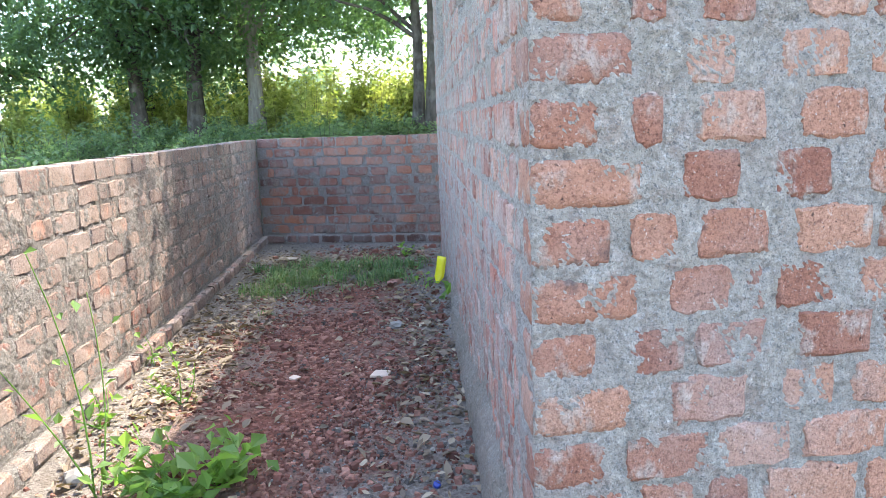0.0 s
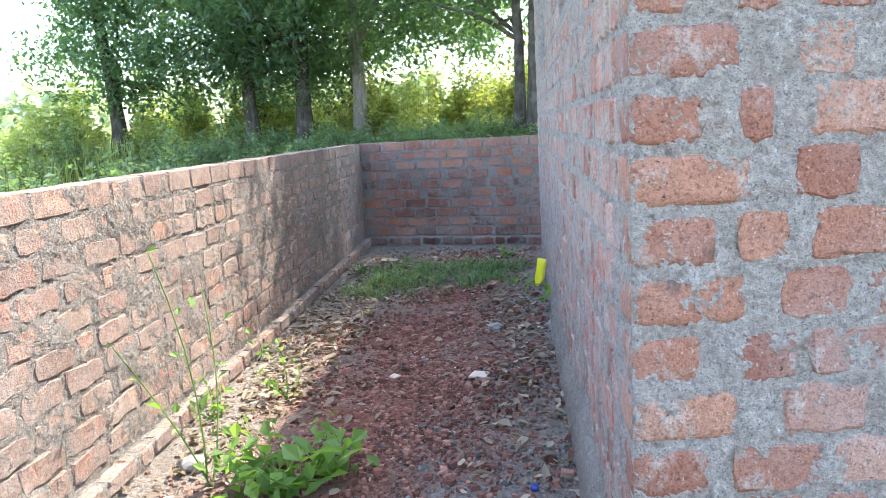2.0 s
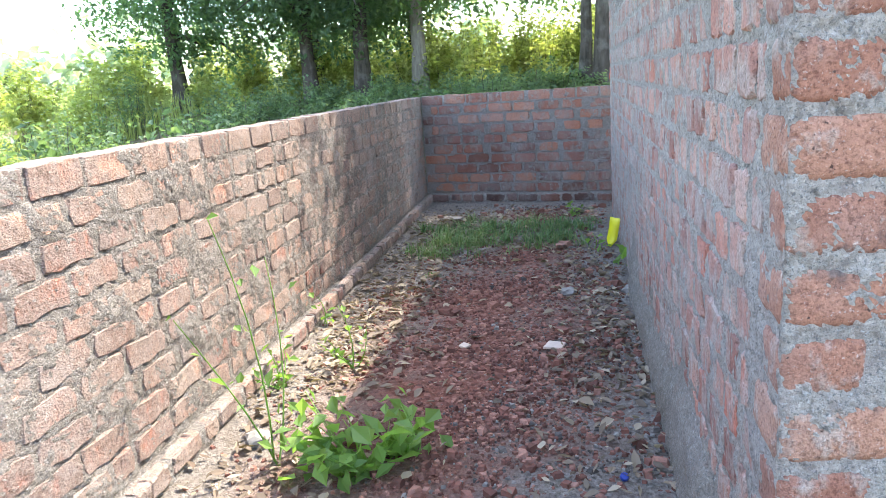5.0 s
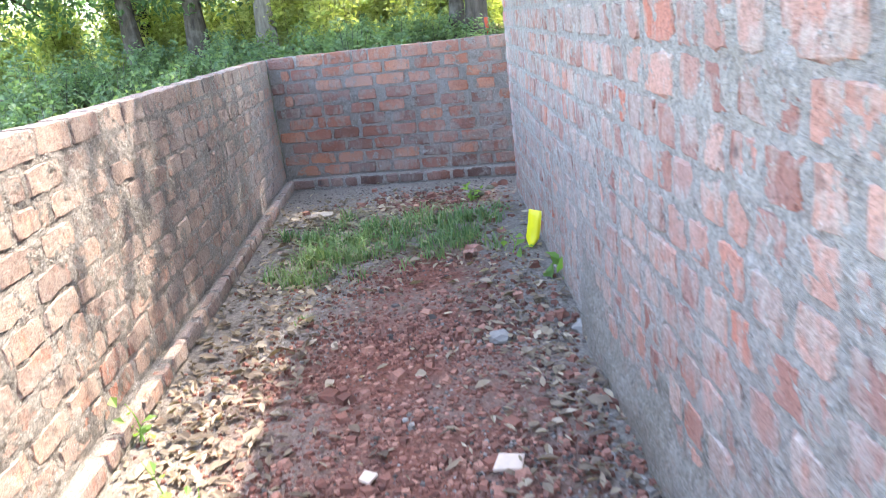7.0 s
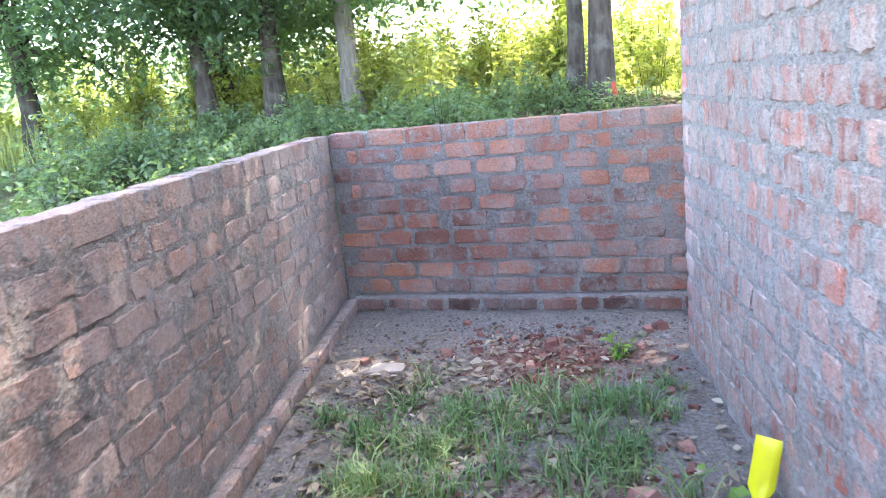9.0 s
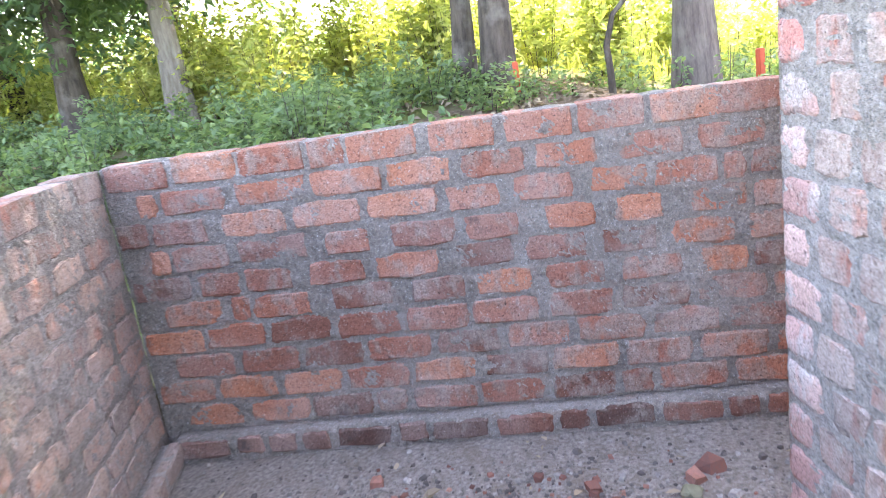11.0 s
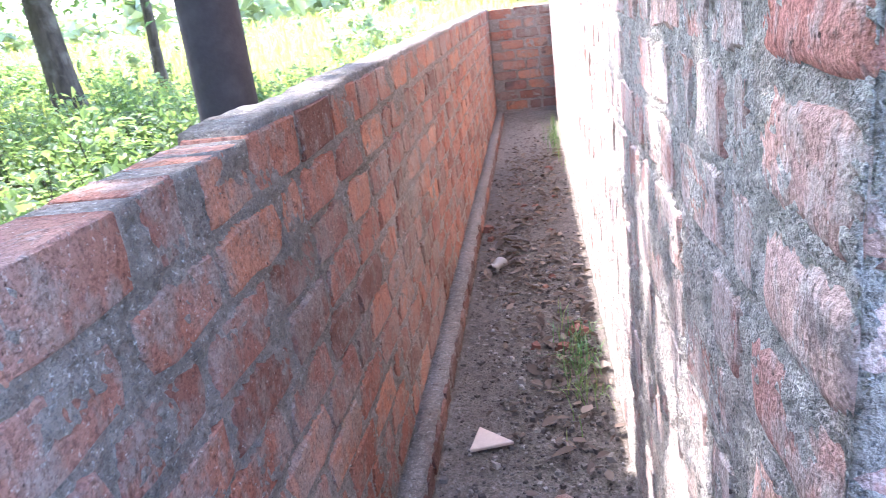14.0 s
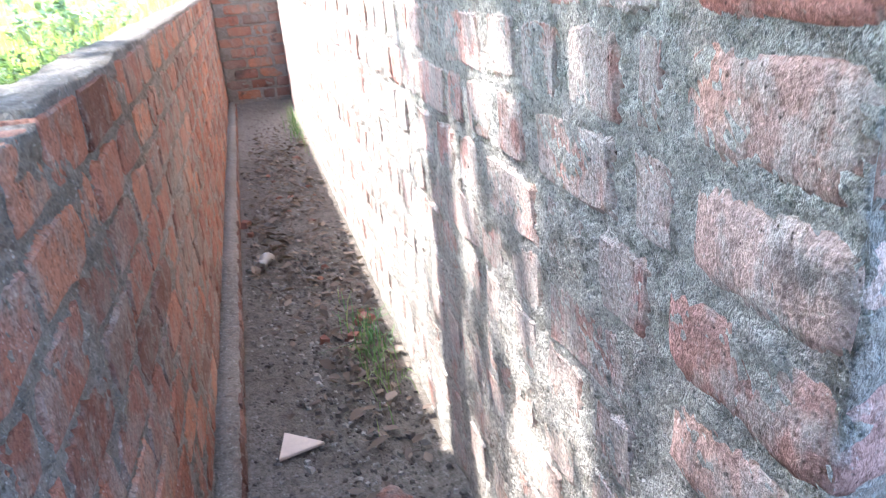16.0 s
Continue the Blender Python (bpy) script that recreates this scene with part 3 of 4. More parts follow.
def end_first(c):
    return END_FIRST[c % 13]


def passage_last(c):
    return (0.235, 0.25, 0.21)[c % 3]


END_WAY = np.array((math.cos(radians(19.7)), math.sin(radians(19.7))))
side_wall = house_wall("wall_house_side", HOUSE_FAR, -H_WAY, 0.0, H_LEN, lambda x, z: 0.3 < z < 1.75 and x > 1.2, "unplastered brick house wall smeared with pale grey mortar", 31,
                       holes=(WIN, WIN_NEAR), inset=(0.003, 0.003), skew=(0.065, -0.055), proud=0.0024, fine=(1.6, 5.9, 0.010), bond=HEADER_BOND,
                       lead=lambda c: 0.145 + 0.05 * (c % 2), tail=lambda c: 0.15 + 0.06 * (c % 2))
end_wall = house_wall("wall_house_front", HOUSE_NEAR, END_WAY, 0.0, 3.2, lambda x, z: x < 1.2, "unplastered brick end wall of the house", 32, skew=(0.06, 0),
                      mats=(M_FRONT, M_FRONT_FAR), proud=0.0030, known=FRONT_COURSES, fine=(0.0, 1.2, 0.007), lead=lambda c: end_first(c) + 0.03)
passage_wall = house_wall("wall_house_passage", (PASSAGE_END, HOUSE_FAR[1]), (-1, 0), 0.0, PASSAGE_END - HOUSE_FAR[0], lambda x, z: x > PASSAGE_END - 5.2 and z < 2.0,
                          "rough brick house wall along the narrow passage", 33, inset=(0, 0.003), skew=(0, -0.065), mats=(M_PASSAGE, M_PASSAGE_FAR), proud=0.0012,
                          fine=(4.4, 7.7, 0.007), cement=M_PASSAGE_MORTAR, tail=lambda c: passage_last(c) + 0.03)
for course in range(24):
    z = 0.031 + course * HCOURSE
    corner_brick(end_wall, HOUSE_NEAR, END_WAY, end_first(course), H_WAY, 0.12 + 0.06 * (course % 2), z, M_FRONT, 400 + course)
    corner_brick(passage_wall, HOUSE_FAR, (1.0, 0.0), passage_last(course), -H_WAY, 0.115 + 0.05 * (course % 2), z, M_CORNER, 500 + course)


def house_footing():
    """Rough cement thrown against the foot of the house wall, thinning out upwards."""
    m = wall_pose(HOUSE_FAR, -H_WAY)
    xs, zs = np.arange(2.62, H_LEN - 0.01, 0.016), np.linspace(-0.1, 0.46, 34)
    X, Z = np.meshgrid(xs, zs)
    edge = 0.27 + 0.08 * hills(X, 0 * X, 5.0, 301, 3) + 0.10 * ease((X - 3.0) / 2.0)
    Y = 0.040 * ease((edge - Z) / 0.16) * ease((X - 2.62) / 0.06) + 0.006 * hills(X, Z, 16, 302, 4) + np.random.default_rng(303).normal(0, 0.0016, X.shape)
    Y = np.where(Z > edge + 0.05, -0.03, Y - 0.004)
    v = np.stack([X, Y, Z], -1).reshape(-1, 3)
    back = v * (1, 0, 1) + (0, -0.05, 0)
    idx = np.arange(X.size).reshape(X.shape)
    f = np.stack([idx[:-1, :-1], idx[:-1, 1:], idx[1:, 1:], idx[1:, :-1]], -1).reshape(-1, 4)
    rim = np.concatenate([idx[0], idx[1:, -1], idx[-1, -2::-1], idx[-2:0:-1, 0]])
    n = X.size
    sides = np.stack([rim, rim + n, np.roll(rim, -1) + n, np.roll(rim, -1)], -1)
    v, mm = np.vstack([v, back]), np.array(m)
    v = v @ mm[:3, :3].T + mm[:3, 3]
    ob = new("footing_house", mesh_np("footing_house", v, np.vstack([f, f[:, ::-1] + n, sides]), M_FOOTING, True))
    tagged(ob, "rough grey-brown cement footing along the house wall", "footing", kind="structure")


def ease(v):
    v = np.clip(v, 0, 1)
    return v * v * (3 - 2 * v)


house_footing()


def roof():
    """Flat slab over the house, out of view, added to keep light from the windows."""
    f = np.array((math.cos(radians(19.7)), math.sin(radians(19.7))))
    plan = [HOUSE_FAR, (PASSAGE_END, HOUSE_FAR[1]), (PASSAGE_END, -5.2), HOUSE_NEAR + f * 3.2, HOUSE_NEAR]
    bm = bmesh.new()
    lo = bm.faces.new([bm.verts.new((p[0], p[1], HOUSE_TOP + 0.003)) for p in plan])
    ext = bmesh.ops.extrude_face_region(bm, geom=[lo])
    bmesh.ops.translate(bm, verts=[g for g in ext["geom"] if isinstance(g, bmesh.types.BMVert)], vec=(0, 0, 0.12))
    bmesh.ops.recalc_face_normals(bm, faces=bm.faces)
    tagged(new("added_roof_slab", from_bm("added_roof_slab", bm, M_MORTAR)), "unseen flat slab added over the house to keep its inside dark", "roof", kind="structure")


roof()

# ---- ground ----
def wild_height(x, y):
    """The ground outside: low beside the passage, a bank behind the corner."""
    return OUT + 0.72 * ease((5.5 - x) / 4.5) * ease((y - 0.3) / 3.7) + 0.12 * ease((y - 2) / 6)


def ground():
    def axis(lo, hi, step, reach):
        mid = np.arange(lo, hi + 1e-6, step)
        k = step * np.cumprod(np.full(48, 1.22))
        out = np.cumsum(k)
        out = out[out < reach]
        return np.concatenate([(lo - out)[::-1], mid, hi + out])

    xs, ys = axis(-0.2, 6.0, 0.035, 900), axis(-7.2, 0.2, 0.035, 900)
    X, Y = np.meshgrid(xs, ys)
    side = (X - ALONG[0] * 0) * ALONG[1] - Y * ALONG[0]      # < 0 to the plot's side of the side wall
    inside = (Y < 0.06) & (side < 0.06) & (X < PASSAGE_END + 0.06)
    Z = 0.006 * hills(X, Y, 6, 5, 3) + 0.0035 * hills(X, Y, 40, 6, 2)
    far = np.hypot(X - 2, Y + 2)
    wild = wild_height(X, Y) + 0.04 * hills(X, Y, 1.2, 8, 2) * np.clip(far / 6, 0, 1) + np.clip(far - 40, 0, 400) * 0.012
    Z = np.where(inside, Z, wild)
    n = X.size
    idx = np.arange(n).reshape(X.shape)
    f = np.stack([idx[:-1, :-1], idx[:-1, 1:], idx[1:, 1:], idx[1:, :-1]], -1).reshape(-1, 4)
    return tagged(new("ground", mesh_np("ground", np.stack([X, Y, Z], -1).reshape(-1, 3), f, M_SOIL, True)),
                  "trodden grey and reddish earth with grit", "ground", kind="structure")


ground()


# ---- plants ----
def tube(points, radii, sides=9, rough=0.0, seed=0):
    """A tapered, slightly knotty stem along points."""
    r = np.random.default_rng(seed)
    pts = np.asarray(points, float)
    v, f = [], []
    for i, p in enumerate(pts):
        d = pts[min(i + 1, len(pts) - 1)] - pts[max(i - 1, 0)]
        d = d / np.linalg.norm(d)
        a = np.cross(d, (0.31, 0.95, 0.02))
        a /= np.linalg.norm(a)
        b = np.cross(d, a)
        for k in range(sides):
            w = 2 * math.pi * k / sides
            q = radii[i] * (1 + rough * r.normal())
            v.append(p + q * (math.cos(w) * a + math.sin(w) * b))
    for i in range(len(pts) - 1):
        for k in range(sides):
            a, b = i * sides + k, i * sides + (k + 1) % sides
            f.append((a, b, b + sides, a + sides))
    return np.array(v), np.array(f)


def join(pieces):
    vs, fs, n = [], [], 0
    for v, f in pieces:
        vs.append(v)
        fs.append(f + n)
        n += len(v)
    return np.vstack(vs), np.vstack(fs)


def leaves(centres, size, r, droop=0.4, narrow=0.5):
    """A folded four-cornered leaf at each centre, turned at random."""
    n = len(centres)
    az, tilt = r.uniform(0, 6.283, n), r.normal(-droop, 0.5, n)
    d = np.stack([np.cos(az) * np.cos(tilt), np.sin(az) * np.cos(tilt), np.sin(tilt)], -1)
    side = np.cross(d, np.stack([r.normal(0, 0.5, n), r.normal(0, 0.5, n), np.ones(n)], -1))
    side /= np.linalg.norm(side, axis=1, keepdims=True)
    up = np.cross(side, d)
    L = (size * r.uniform(0.6, 1.35, n))[:, None]
    base, tip, mid = centres - d * L / 2, centres + d * L / 2 - up * L * 0.1, centres + up * L * 0.10
    w = L * narrow * 0.5
    v = np.stack([base, mid + side * w, tip, mid - side * w], 1).reshape(-1, 3)
    return v, np.arange(4 * n).reshape(n, 4)


def blades(roots, height, r, width=0.006, lean=0.35):
    """Bent grass blades: two quads each."""
    n = len(roots)
    az, h = r.uniform(0, 6.283, n), height * r.uniform(0.45, 1.3, n)
    d = np.stack([np.cos(az), np.sin(az), np.zeros(n)], -1)
    s = np.stack([-np.sin(az), np.cos(az), np.zeros(n)], -1) * width / 2
    ln = (lean * np.abs(r.normal(0.6, 0.6, n)) * h)[:, None]
    z = np.array((0, 0, 1.0)) * h[:, None]
    mid, tip = roots + d * ln * 0.35 + z * 0.6, roots + d * ln + z * (1 - 0.25 * np.clip(ln / h[:, None], 0, 1))
    v = np.stack([roots - s, roots + s, mid + s * 0.8, mid - s * 0.8, tip + s * 0.15, tip - s * 0.15], 1).reshape(-1, 3)
    b = np.arange(n)[:, None] * 6
    f = np.concatenate([b + np.array((0, 1, 2, 3)), b + np.array((3, 2, 4, 5))])
    return v, f


def tree(name, x, y, radius, height, crowns, count, leaf, label, bark=M_BARK, bend=0.25, seed=1, mat=M_LEAF):
    """crowns: (dx, dy, z, rx, ry, rz) ellipsoids round the stem; leaves sit in ragged clumps inside them."""
    r = np.random.default_rng(seed)
    z0 = float(wild_height(x, y)) - 0.1
    base = new(name)
    base.location = (x, y, z0)
    k = 9
    pts = np.array([(bend * math.sin(i * 0.7 + seed) * i / k, bend * math.cos(i * 0.9 + seed * 2) * i / k, height * i / (k - 1)) for i in range(k)])
    rad = radius * (1 - 0.72 * np.linspace(0, 1, k) ** 0.9)
    rad[0] *= 1.35
    part("trunk", mesh_np("trunk", *tube(pts, rad, 12, 0.05, seed), bark, True), base)
    for cx, cy, cz, rx, ry, rz in crowns:
        start = pts[min(k - 2, max(2, int((cz - rz * 0.7 - z0) / height * k)))]
        end = np.array((cx, cy, cz - z0))
        for j in range(3):
            goal = end + r.normal(0, 0.35, 3) * (rx, ry, rz)
            ctrl = [start + (goal - start) * q + np.array((0, 0, 0.25 * math.sin(q * 3.1))) + r.normal(0, 0.05, 3) for q in np.linspace(0, 1, 6)]
            part("limb", mesh_np("limb", *tube(ctrl, radius * np.linspace(0.42, 0.07, 6), 7, 0.06, seed + j), bark, True), base)
    total = sum(c[3] * c[4] * c[5] for c in crowns)
    cs = []
    for cx, cy, cz, rx, ry, rz in crowns:
        n = max(60, int(count * rx * ry * rz / total))
        clumps = max(6, n // 55)
        q = r.normal(0, 1, (clumps, 3))
        q = q / np.linalg.norm(q, axis=1, keepdims=True) * (r.uniform(0.25, 1, (clumps, 1)) ** 0.45) * (1 + 0.16 * r.normal(0, 1, (clumps, 1)))
        q = q * (rx, ry, rz) + (cx, cy, cz - z0)
        pick = r.integers(0, clumps, n)
        cs.append(q[pick] + r.normal(0, 0.2, (n, 3)) * (1.25, 1.25, 0.8))
    v, f = leaves(np.vstack(cs), leaf, r)
    part("crown", mesh_np("crown", v, f, mat), base)
    return tagged(base, label, "tree", group="trees behind the wall")


DARK = "dark leafy tree with a rough brown trunk, seen against the light"
tree("tree", -2.48, 6.0, 0.16, 8.5, [(0.5, -0.2, 3.9, 2.2, 2.0, 1.3), (1.4, 0.4, 6.4, 2.8, 2.6, 1.8), (-1.0, 0.6, 3.2, 1.7, 1.5, 1.2)], 15000, 0.13,
     "tall tree with a pale straight grey trunk behind the wall", M_PALE, 0.08, 41)
tree("tree", -4.65, 5.5, 0.15, 7.5, [(-0.7, -0.6, 3.3, 1.7, 1.6, 1.5), (-0.6, -0.3, 5.2, 1.9, 2.0, 1.5), (0.7, 0.3, 3.3, 1.6, 1.5, 1.3), (-0.9, -0.9, 2.9, 1.0, 0.9, 0.6)], 14000, 0.13, DARK, seed=42)
tree("tree", -3.5, 5.5, 0.17, 7.5, [(0.0, -0.7, 3.3, 1.8, 1.3, 1.3), (0.4, 0.2, 5.2, 2.4, 2.2, 1.6), (0.3, 0.5, 2.8, 1.3, 1.0, 0.7)], 11000, 0.13, DARK, seed=43)
# the first three crowns are out of view, added to shade the side wall
tree("tree", 1.38, 3.9, 0.13, 9.5, [(0.3, -1.7, 6.4, 2.8, 2.7, 1.6), (0.6, -2.9, 5.3, 2.6, 2.3, 0.9), (1.2, -1.7, 8.0, 2.8, 2.6, 1.5), (-1.1, 0.8, 3.9, 2.0, 1.6, 1.1), (0.4, 0.7, 4.3, 2.2, 2.0, 1.1)], 20000, 0.13,
     "slender dark tree leaning beside its twin trunk", seed=44, bend=0.3)
tree("tree", 1.05, 4.2, 0.10, 7.0, [(-1.2, 0.8, 3.6, 1.9, 1.7, 1.1), (-2.0, -0.6, 5.4, 2.2, 2.4, 1.7)], 9000, 0.12, "slender dark tree leaning beside its twin trunk", seed=45, bend=0.5)
# the last three crowns, unseen overhead, are added to shade the passage wall
tree("tree", 3.08, 4.3, 0.18, 9.5, [(-0.4, 2.0, 5.0, 2.6, 2.2, 1.3), (0.6, 1.5, 7.4, 3.0, 2.8, 2.0), (-0.9, 2.4, 3.9, 1.2, 1.1, 0.7), (-1.3, 1.4, 3.0, 1.2, 0.9, 0.5), (0.7, -2.5, 5.6, 1.3, 1.0, 0.7), (0.5, -2.7, 5.2, 1.2, 0.9, 0.5), (0.8, -2.3, 6.0, 0.9, 0.8, 0.4)], 21000, 0.12, "thick old tree with deeply furrowed grey-brown bark", M_OLD, seed=46, bend=0.12)
tree("tree", 7.4, 9.0, 0.18, 7.0, [(-0.4, 0.2, 3.7, 2.2, 2.0, 1.0), (0.2, 0.0, 5.6, 2.6, 2.4, 1.5)], 9000, 0.14, DARK, seed=47, bend=0.4)
tree("tree", 8.4, 9.4, 0.14, 6.5, [(0.3, 0.2, 3.9, 2.2, 2.0, 1.1)], 5000, 0.14, DARK, seed=48, bend=0.3)
tree("tree", 10.2, 5.2, 0.20, 5.6, [(-0.9, 0.2, 2.7, 1.5, 1.5, 0.8), (0.2, 0.0, 4.0, 1.9, 1.8, 1.2), (0.9, 0.5, 2.3, 0.9, 0.9, 0.5)], 11000, 0.13, "dark leafy tree forking low above sunlit weeds", seed=49, bend=0.5)
tree("tree", 12.4, 5.1, 0.10, 5.4, [(0.2, 0.2, 3.6, 1.4, 1.3, 1.0)], 3500, 0.13, "slim dark tree among sunlit weeds", seed=54, bend=0.2)
tree("tree", -3.9, 9.2, 0.2, 8.0, [(1.6, 0.0, 4.4, 2.6, 2.0, 1.5), (-0.6, -0.2, 3.6, 1.8, 1.5, 1.4), (3.0, 0.2, 4.2, 1.8, 1.5, 1.2)], 10000, 0.15, DARK, seed=51)
tree("tree", -5.8, 7.6, 0.2, 8.0, [(0.2, 0.2, 3.6, 2.2, 2.0, 1.7), (0.4, 0.0, 5.2, 2.2, 2.0, 1.5)], 7000, 0.15, DARK, seed=52)
tree("tree", -7.2, 4.6, 0.16, 6.0, [(0.1, 0.0, 3.2, 1.5, 1.4, 1.5), (0.4, 0.2, 4.8, 1.5, 1.4, 1.2)], 9000, 0.13, DARK, seed=53)


def bush(spots, size, mat, name, label, seed, density=420, stems=True):
    """Low leafy plants standing close together: (x, y, radius, height) each."""
    r = np.random.default_rng(seed)
    cs, twigs = [], []
    for x, y, rad, h in spots:
        z = float(wild_height(x, y)) if (y > 0.06 or x < 0) else 0.0
        n = int(density * rad * h * 4)
        sprigs = max(5, n // 26)
        q = r.normal(0, 0.5, (sprigs, 2)) * rad
        top = h * r.uniform(0.35, 1.0, sprigs) * np.exp(-(q ** 2).sum(1) / (2.2 * rad * rad))
        for j in range(sprigs):
            m = n // sprigs
            u = r.uniform(0.15, 1.0, m)[:, None]
            p = np.array((x, y, z)) + np.hstack([q[j] * (0.5 + 0.5 * u), top[j] * u]) + r.normal(0, 0.035, (m, 3)) * (1.3, 1.3, 0.7)
            cs.append(p)
            if j % 3 == 0 and stems:
                twigs.append(tube([(x + q[j][0] * 0.4, y + q[j][1] * 0.4, z - 0.03), (x + q[j][0], y + q[j][1], z + top[j])], (0.006, 0.002), 4))
    v, f = leaves(np.vstack(cs), size, r, 0.1, 0.6)
    if twigs:
        tv, tf = join(twigs)
        v, f, mi = np.vstack([v, tv]), np.vstack([f, tf + len(v)]), np.r_[np.zeros(len(f), int), np.ones(len(tf), int)]
        me = mesh_np(name, v, f, [mat, M_BARK], index=mi)
    else:
        me = mesh_np(name, v, f, mat)
    return tagged(new(name, me), label, "undergrowth", kind="stuff")


def spread(r, n, x0, x1, y0, y1, rad, h):
    return [(r.uniform(x0, x1), r.uniform(y0, y1), rad * r.uniform(0.6, 1.3), h * r.uniform(0.6, 1.25)) for _ in range(n)]


rb = np.random.default_rng(77)
bush(spread(rb, 75, -4.6, 1.0, 1.0, 5.2, 0.42, 0.6), 0.065, M_BUSH, "undergrowth", "dark green leafy undergrowth behind the corner", 61)
bush(spread(rb, 9, 0.6, 3.4, 4.2, 6.4, 0.35, 0.45), 0.06, M_BUSH, "undergrowth", "green weeds on the bank", 62)
bush(spread(rb, 115, 3.7, 11.0, 0.9, 7.5, 0.48, 0.75), 0.07, M_BUSH, "undergrowth", "dense sunlit green weeds beside the passage wall", 63)
bush([q for q in spread(rb, 60, -7.0, 0.6, -7.0, 3.0, 0.42, 1.0) if q[0] < -0.22 * q[1] - 0.55], 0.07, M_BUSH, "undergrowth", "hazy green weeds beyond the side wall", 64)
bush(spread(rb, 52, -9.5, 3.0, 6.4, 10.0, 0.6, 1.9), 0.10, M_FIELD, "tall_weeds", "tall sunlit yellow-green weeds", 65, 260)
bush(spread(rb, 40, -13.0, -6.5, -8.0, 6.0, 0.7, 1.5), 0.12, M_FIELD, "tall_weeds", "tall hazy yellow-green weeds", 66, 200)
bush(spread(rb, 26, 0.2, 3.6, 0.5, 4.2, 0.15, 0.24), 0.05, M_BUSH, "seedlings", "small green seedlings on bare ground", 67)
bush(spread(rb, 26, -2.5, 4.5, 5.4, 8.2, 0.3, 1.5), 0.10, M_FIELD, "tall_weeds", "tall sunlit yellow-green weeds", 68, 200)


bush([(2.8, 3.85, 0.25, 0.5), (3.2, 3.8, 0.28, 0.55), (3.5, 3.7, 0.3, 0.45)], 0.06, M_BUSH, "undergrowth", "green weeds round the thick trunk's foot", 73)
bush([(1.15, 3.7, 0.28, 0.5), (1.45, 3.6, 0.28, 0.46), (1.75, 3.75, 0.28, 0.5), (1.3, 3.3, 0.3, 0.45)], 0.055, M_BUSH, "undergrowth", "green weeds round the red stake", 74)
bush(spread(rb, 34, -0.5, 6.0, 9.0, 14.0, 0.7, 2.3), 0.12, M_FIELD, "tall_weeds", "tall sunlit yellow-green weeds", 75, 120)
rf = np.random.default_rng(78)
bush([(6 + d * math.sin(a), d * math.cos(a), 1.0 * k, 1.3 * k) for d, a, k in zip(rf.uniform(11, 42, 90), rf.uniform(-1.3, 1.35, 90), rf.uniform(0.6, 1.4, 90))], 0.22, M_HAZE, "field_bushes", "bushes scattered over the grassland, haze painted into their pale green", 69, 60)
bush([(q[0], q[1], q[2], q[3]) for q in spread(rf, 40, 6.0, 20.0, 6.5, 14.0, 0.8, 1.0)], 0.13, M_BUSH, "undergrowth", "green weeds at the field's edge", 70, 110)


def field():
    """Sunlit grassland as far as one sees."""
    r = np.random.default_rng(71)
    n = 42000
    d = 9 + 70 * r.uniform(0, 1, n) ** 1.7
    a = r.uniform(-2.0, 1.75, n)
    p = np.stack([2 + d * np.sin(a), -1 + d * np.cos(a), np.zeros(n)], -1)
    p = p[(p[:, 1] > 0.6) | (p[:, 0] < -4)]
    p = p[~((p[:, 1] < 6.5) & (p[:, 0] > -6) & (p[:, 0] < 9))]
    far = np.hypot(p[:, 0] - 2, p[:, 1] + 2)
    p[:, 2] = wild_height(p[:, 0], p[:, 1]) + np.clip(far - 40, 0, 400) * 0.012 - 0.03
    v, f = [], []
    for lo, hi, h, w in ((0, 18, 0.55, 0.02), (18, 35, 0.75, 0.05), (35, 200, 1.0, 0.12)):
        q = p[(far >= lo) & (far < hi)]
        v.append(blades(q, h, r, w, 0.4))
    tagged(new("field_grass", mesh_np("field_grass", *join(v), M_FIELD)), "bright sunlit yellow-green grassland", "grass", kind="stuff")


field()


def far_woods():
    r = np.random.default_rng(72)
    cs = []
    for i in range(150):
        a, d = r.uniform(-2.1, 1.8), r.uniform(55, 95)
        h, w = r.uniform(3.0, 6.5), r.uniform(2.5, 4.5)
        c = np.array((2 + d * math.sin(a), d * math.cos(a), 0.6 + (d - 40) * 0.012 + h * 0.5))
        cs.append(c + r.normal(0, 0.42, (150, 3)) * (w, w, h * 0.6))
    # the woods' haze is only the pale leaf colour
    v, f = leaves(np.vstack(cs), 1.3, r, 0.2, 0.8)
    tagged(new("far_woods", mesh_np("far_woods", v, f, M_HAZE)), "distant line of trees, haze painted into its pale green", "trees", kind="stuff")


far_woods()

# ---- on the ground inside ----
def on_plan(p):
    """Inside the plot and clear of walls and footings."""
    s = -p[:, 0] * ALONG[1] + p[:, 1] * ALONG[0]
    hx = HOUSE_FAR[0] + (HOUSE_FAR[1] - p[:, 1]) * (HOUSE_NEAR[0] - HOUSE_FAR[0]) / (HOUSE_FAR[1] - HOUSE_NEAR[1])
    lane = (s > 0.09) & (p[:, 1] < -0.09) & ((p[:, 0] < hx - 0.02) | (p[:, 1] > HOUSE_FAR[1] + 0.02) | (p[:, 1] < HOUSE_NEAR[1]))
    return p[lane & (p[:, 0] < PASSAGE_END - 0.05)]


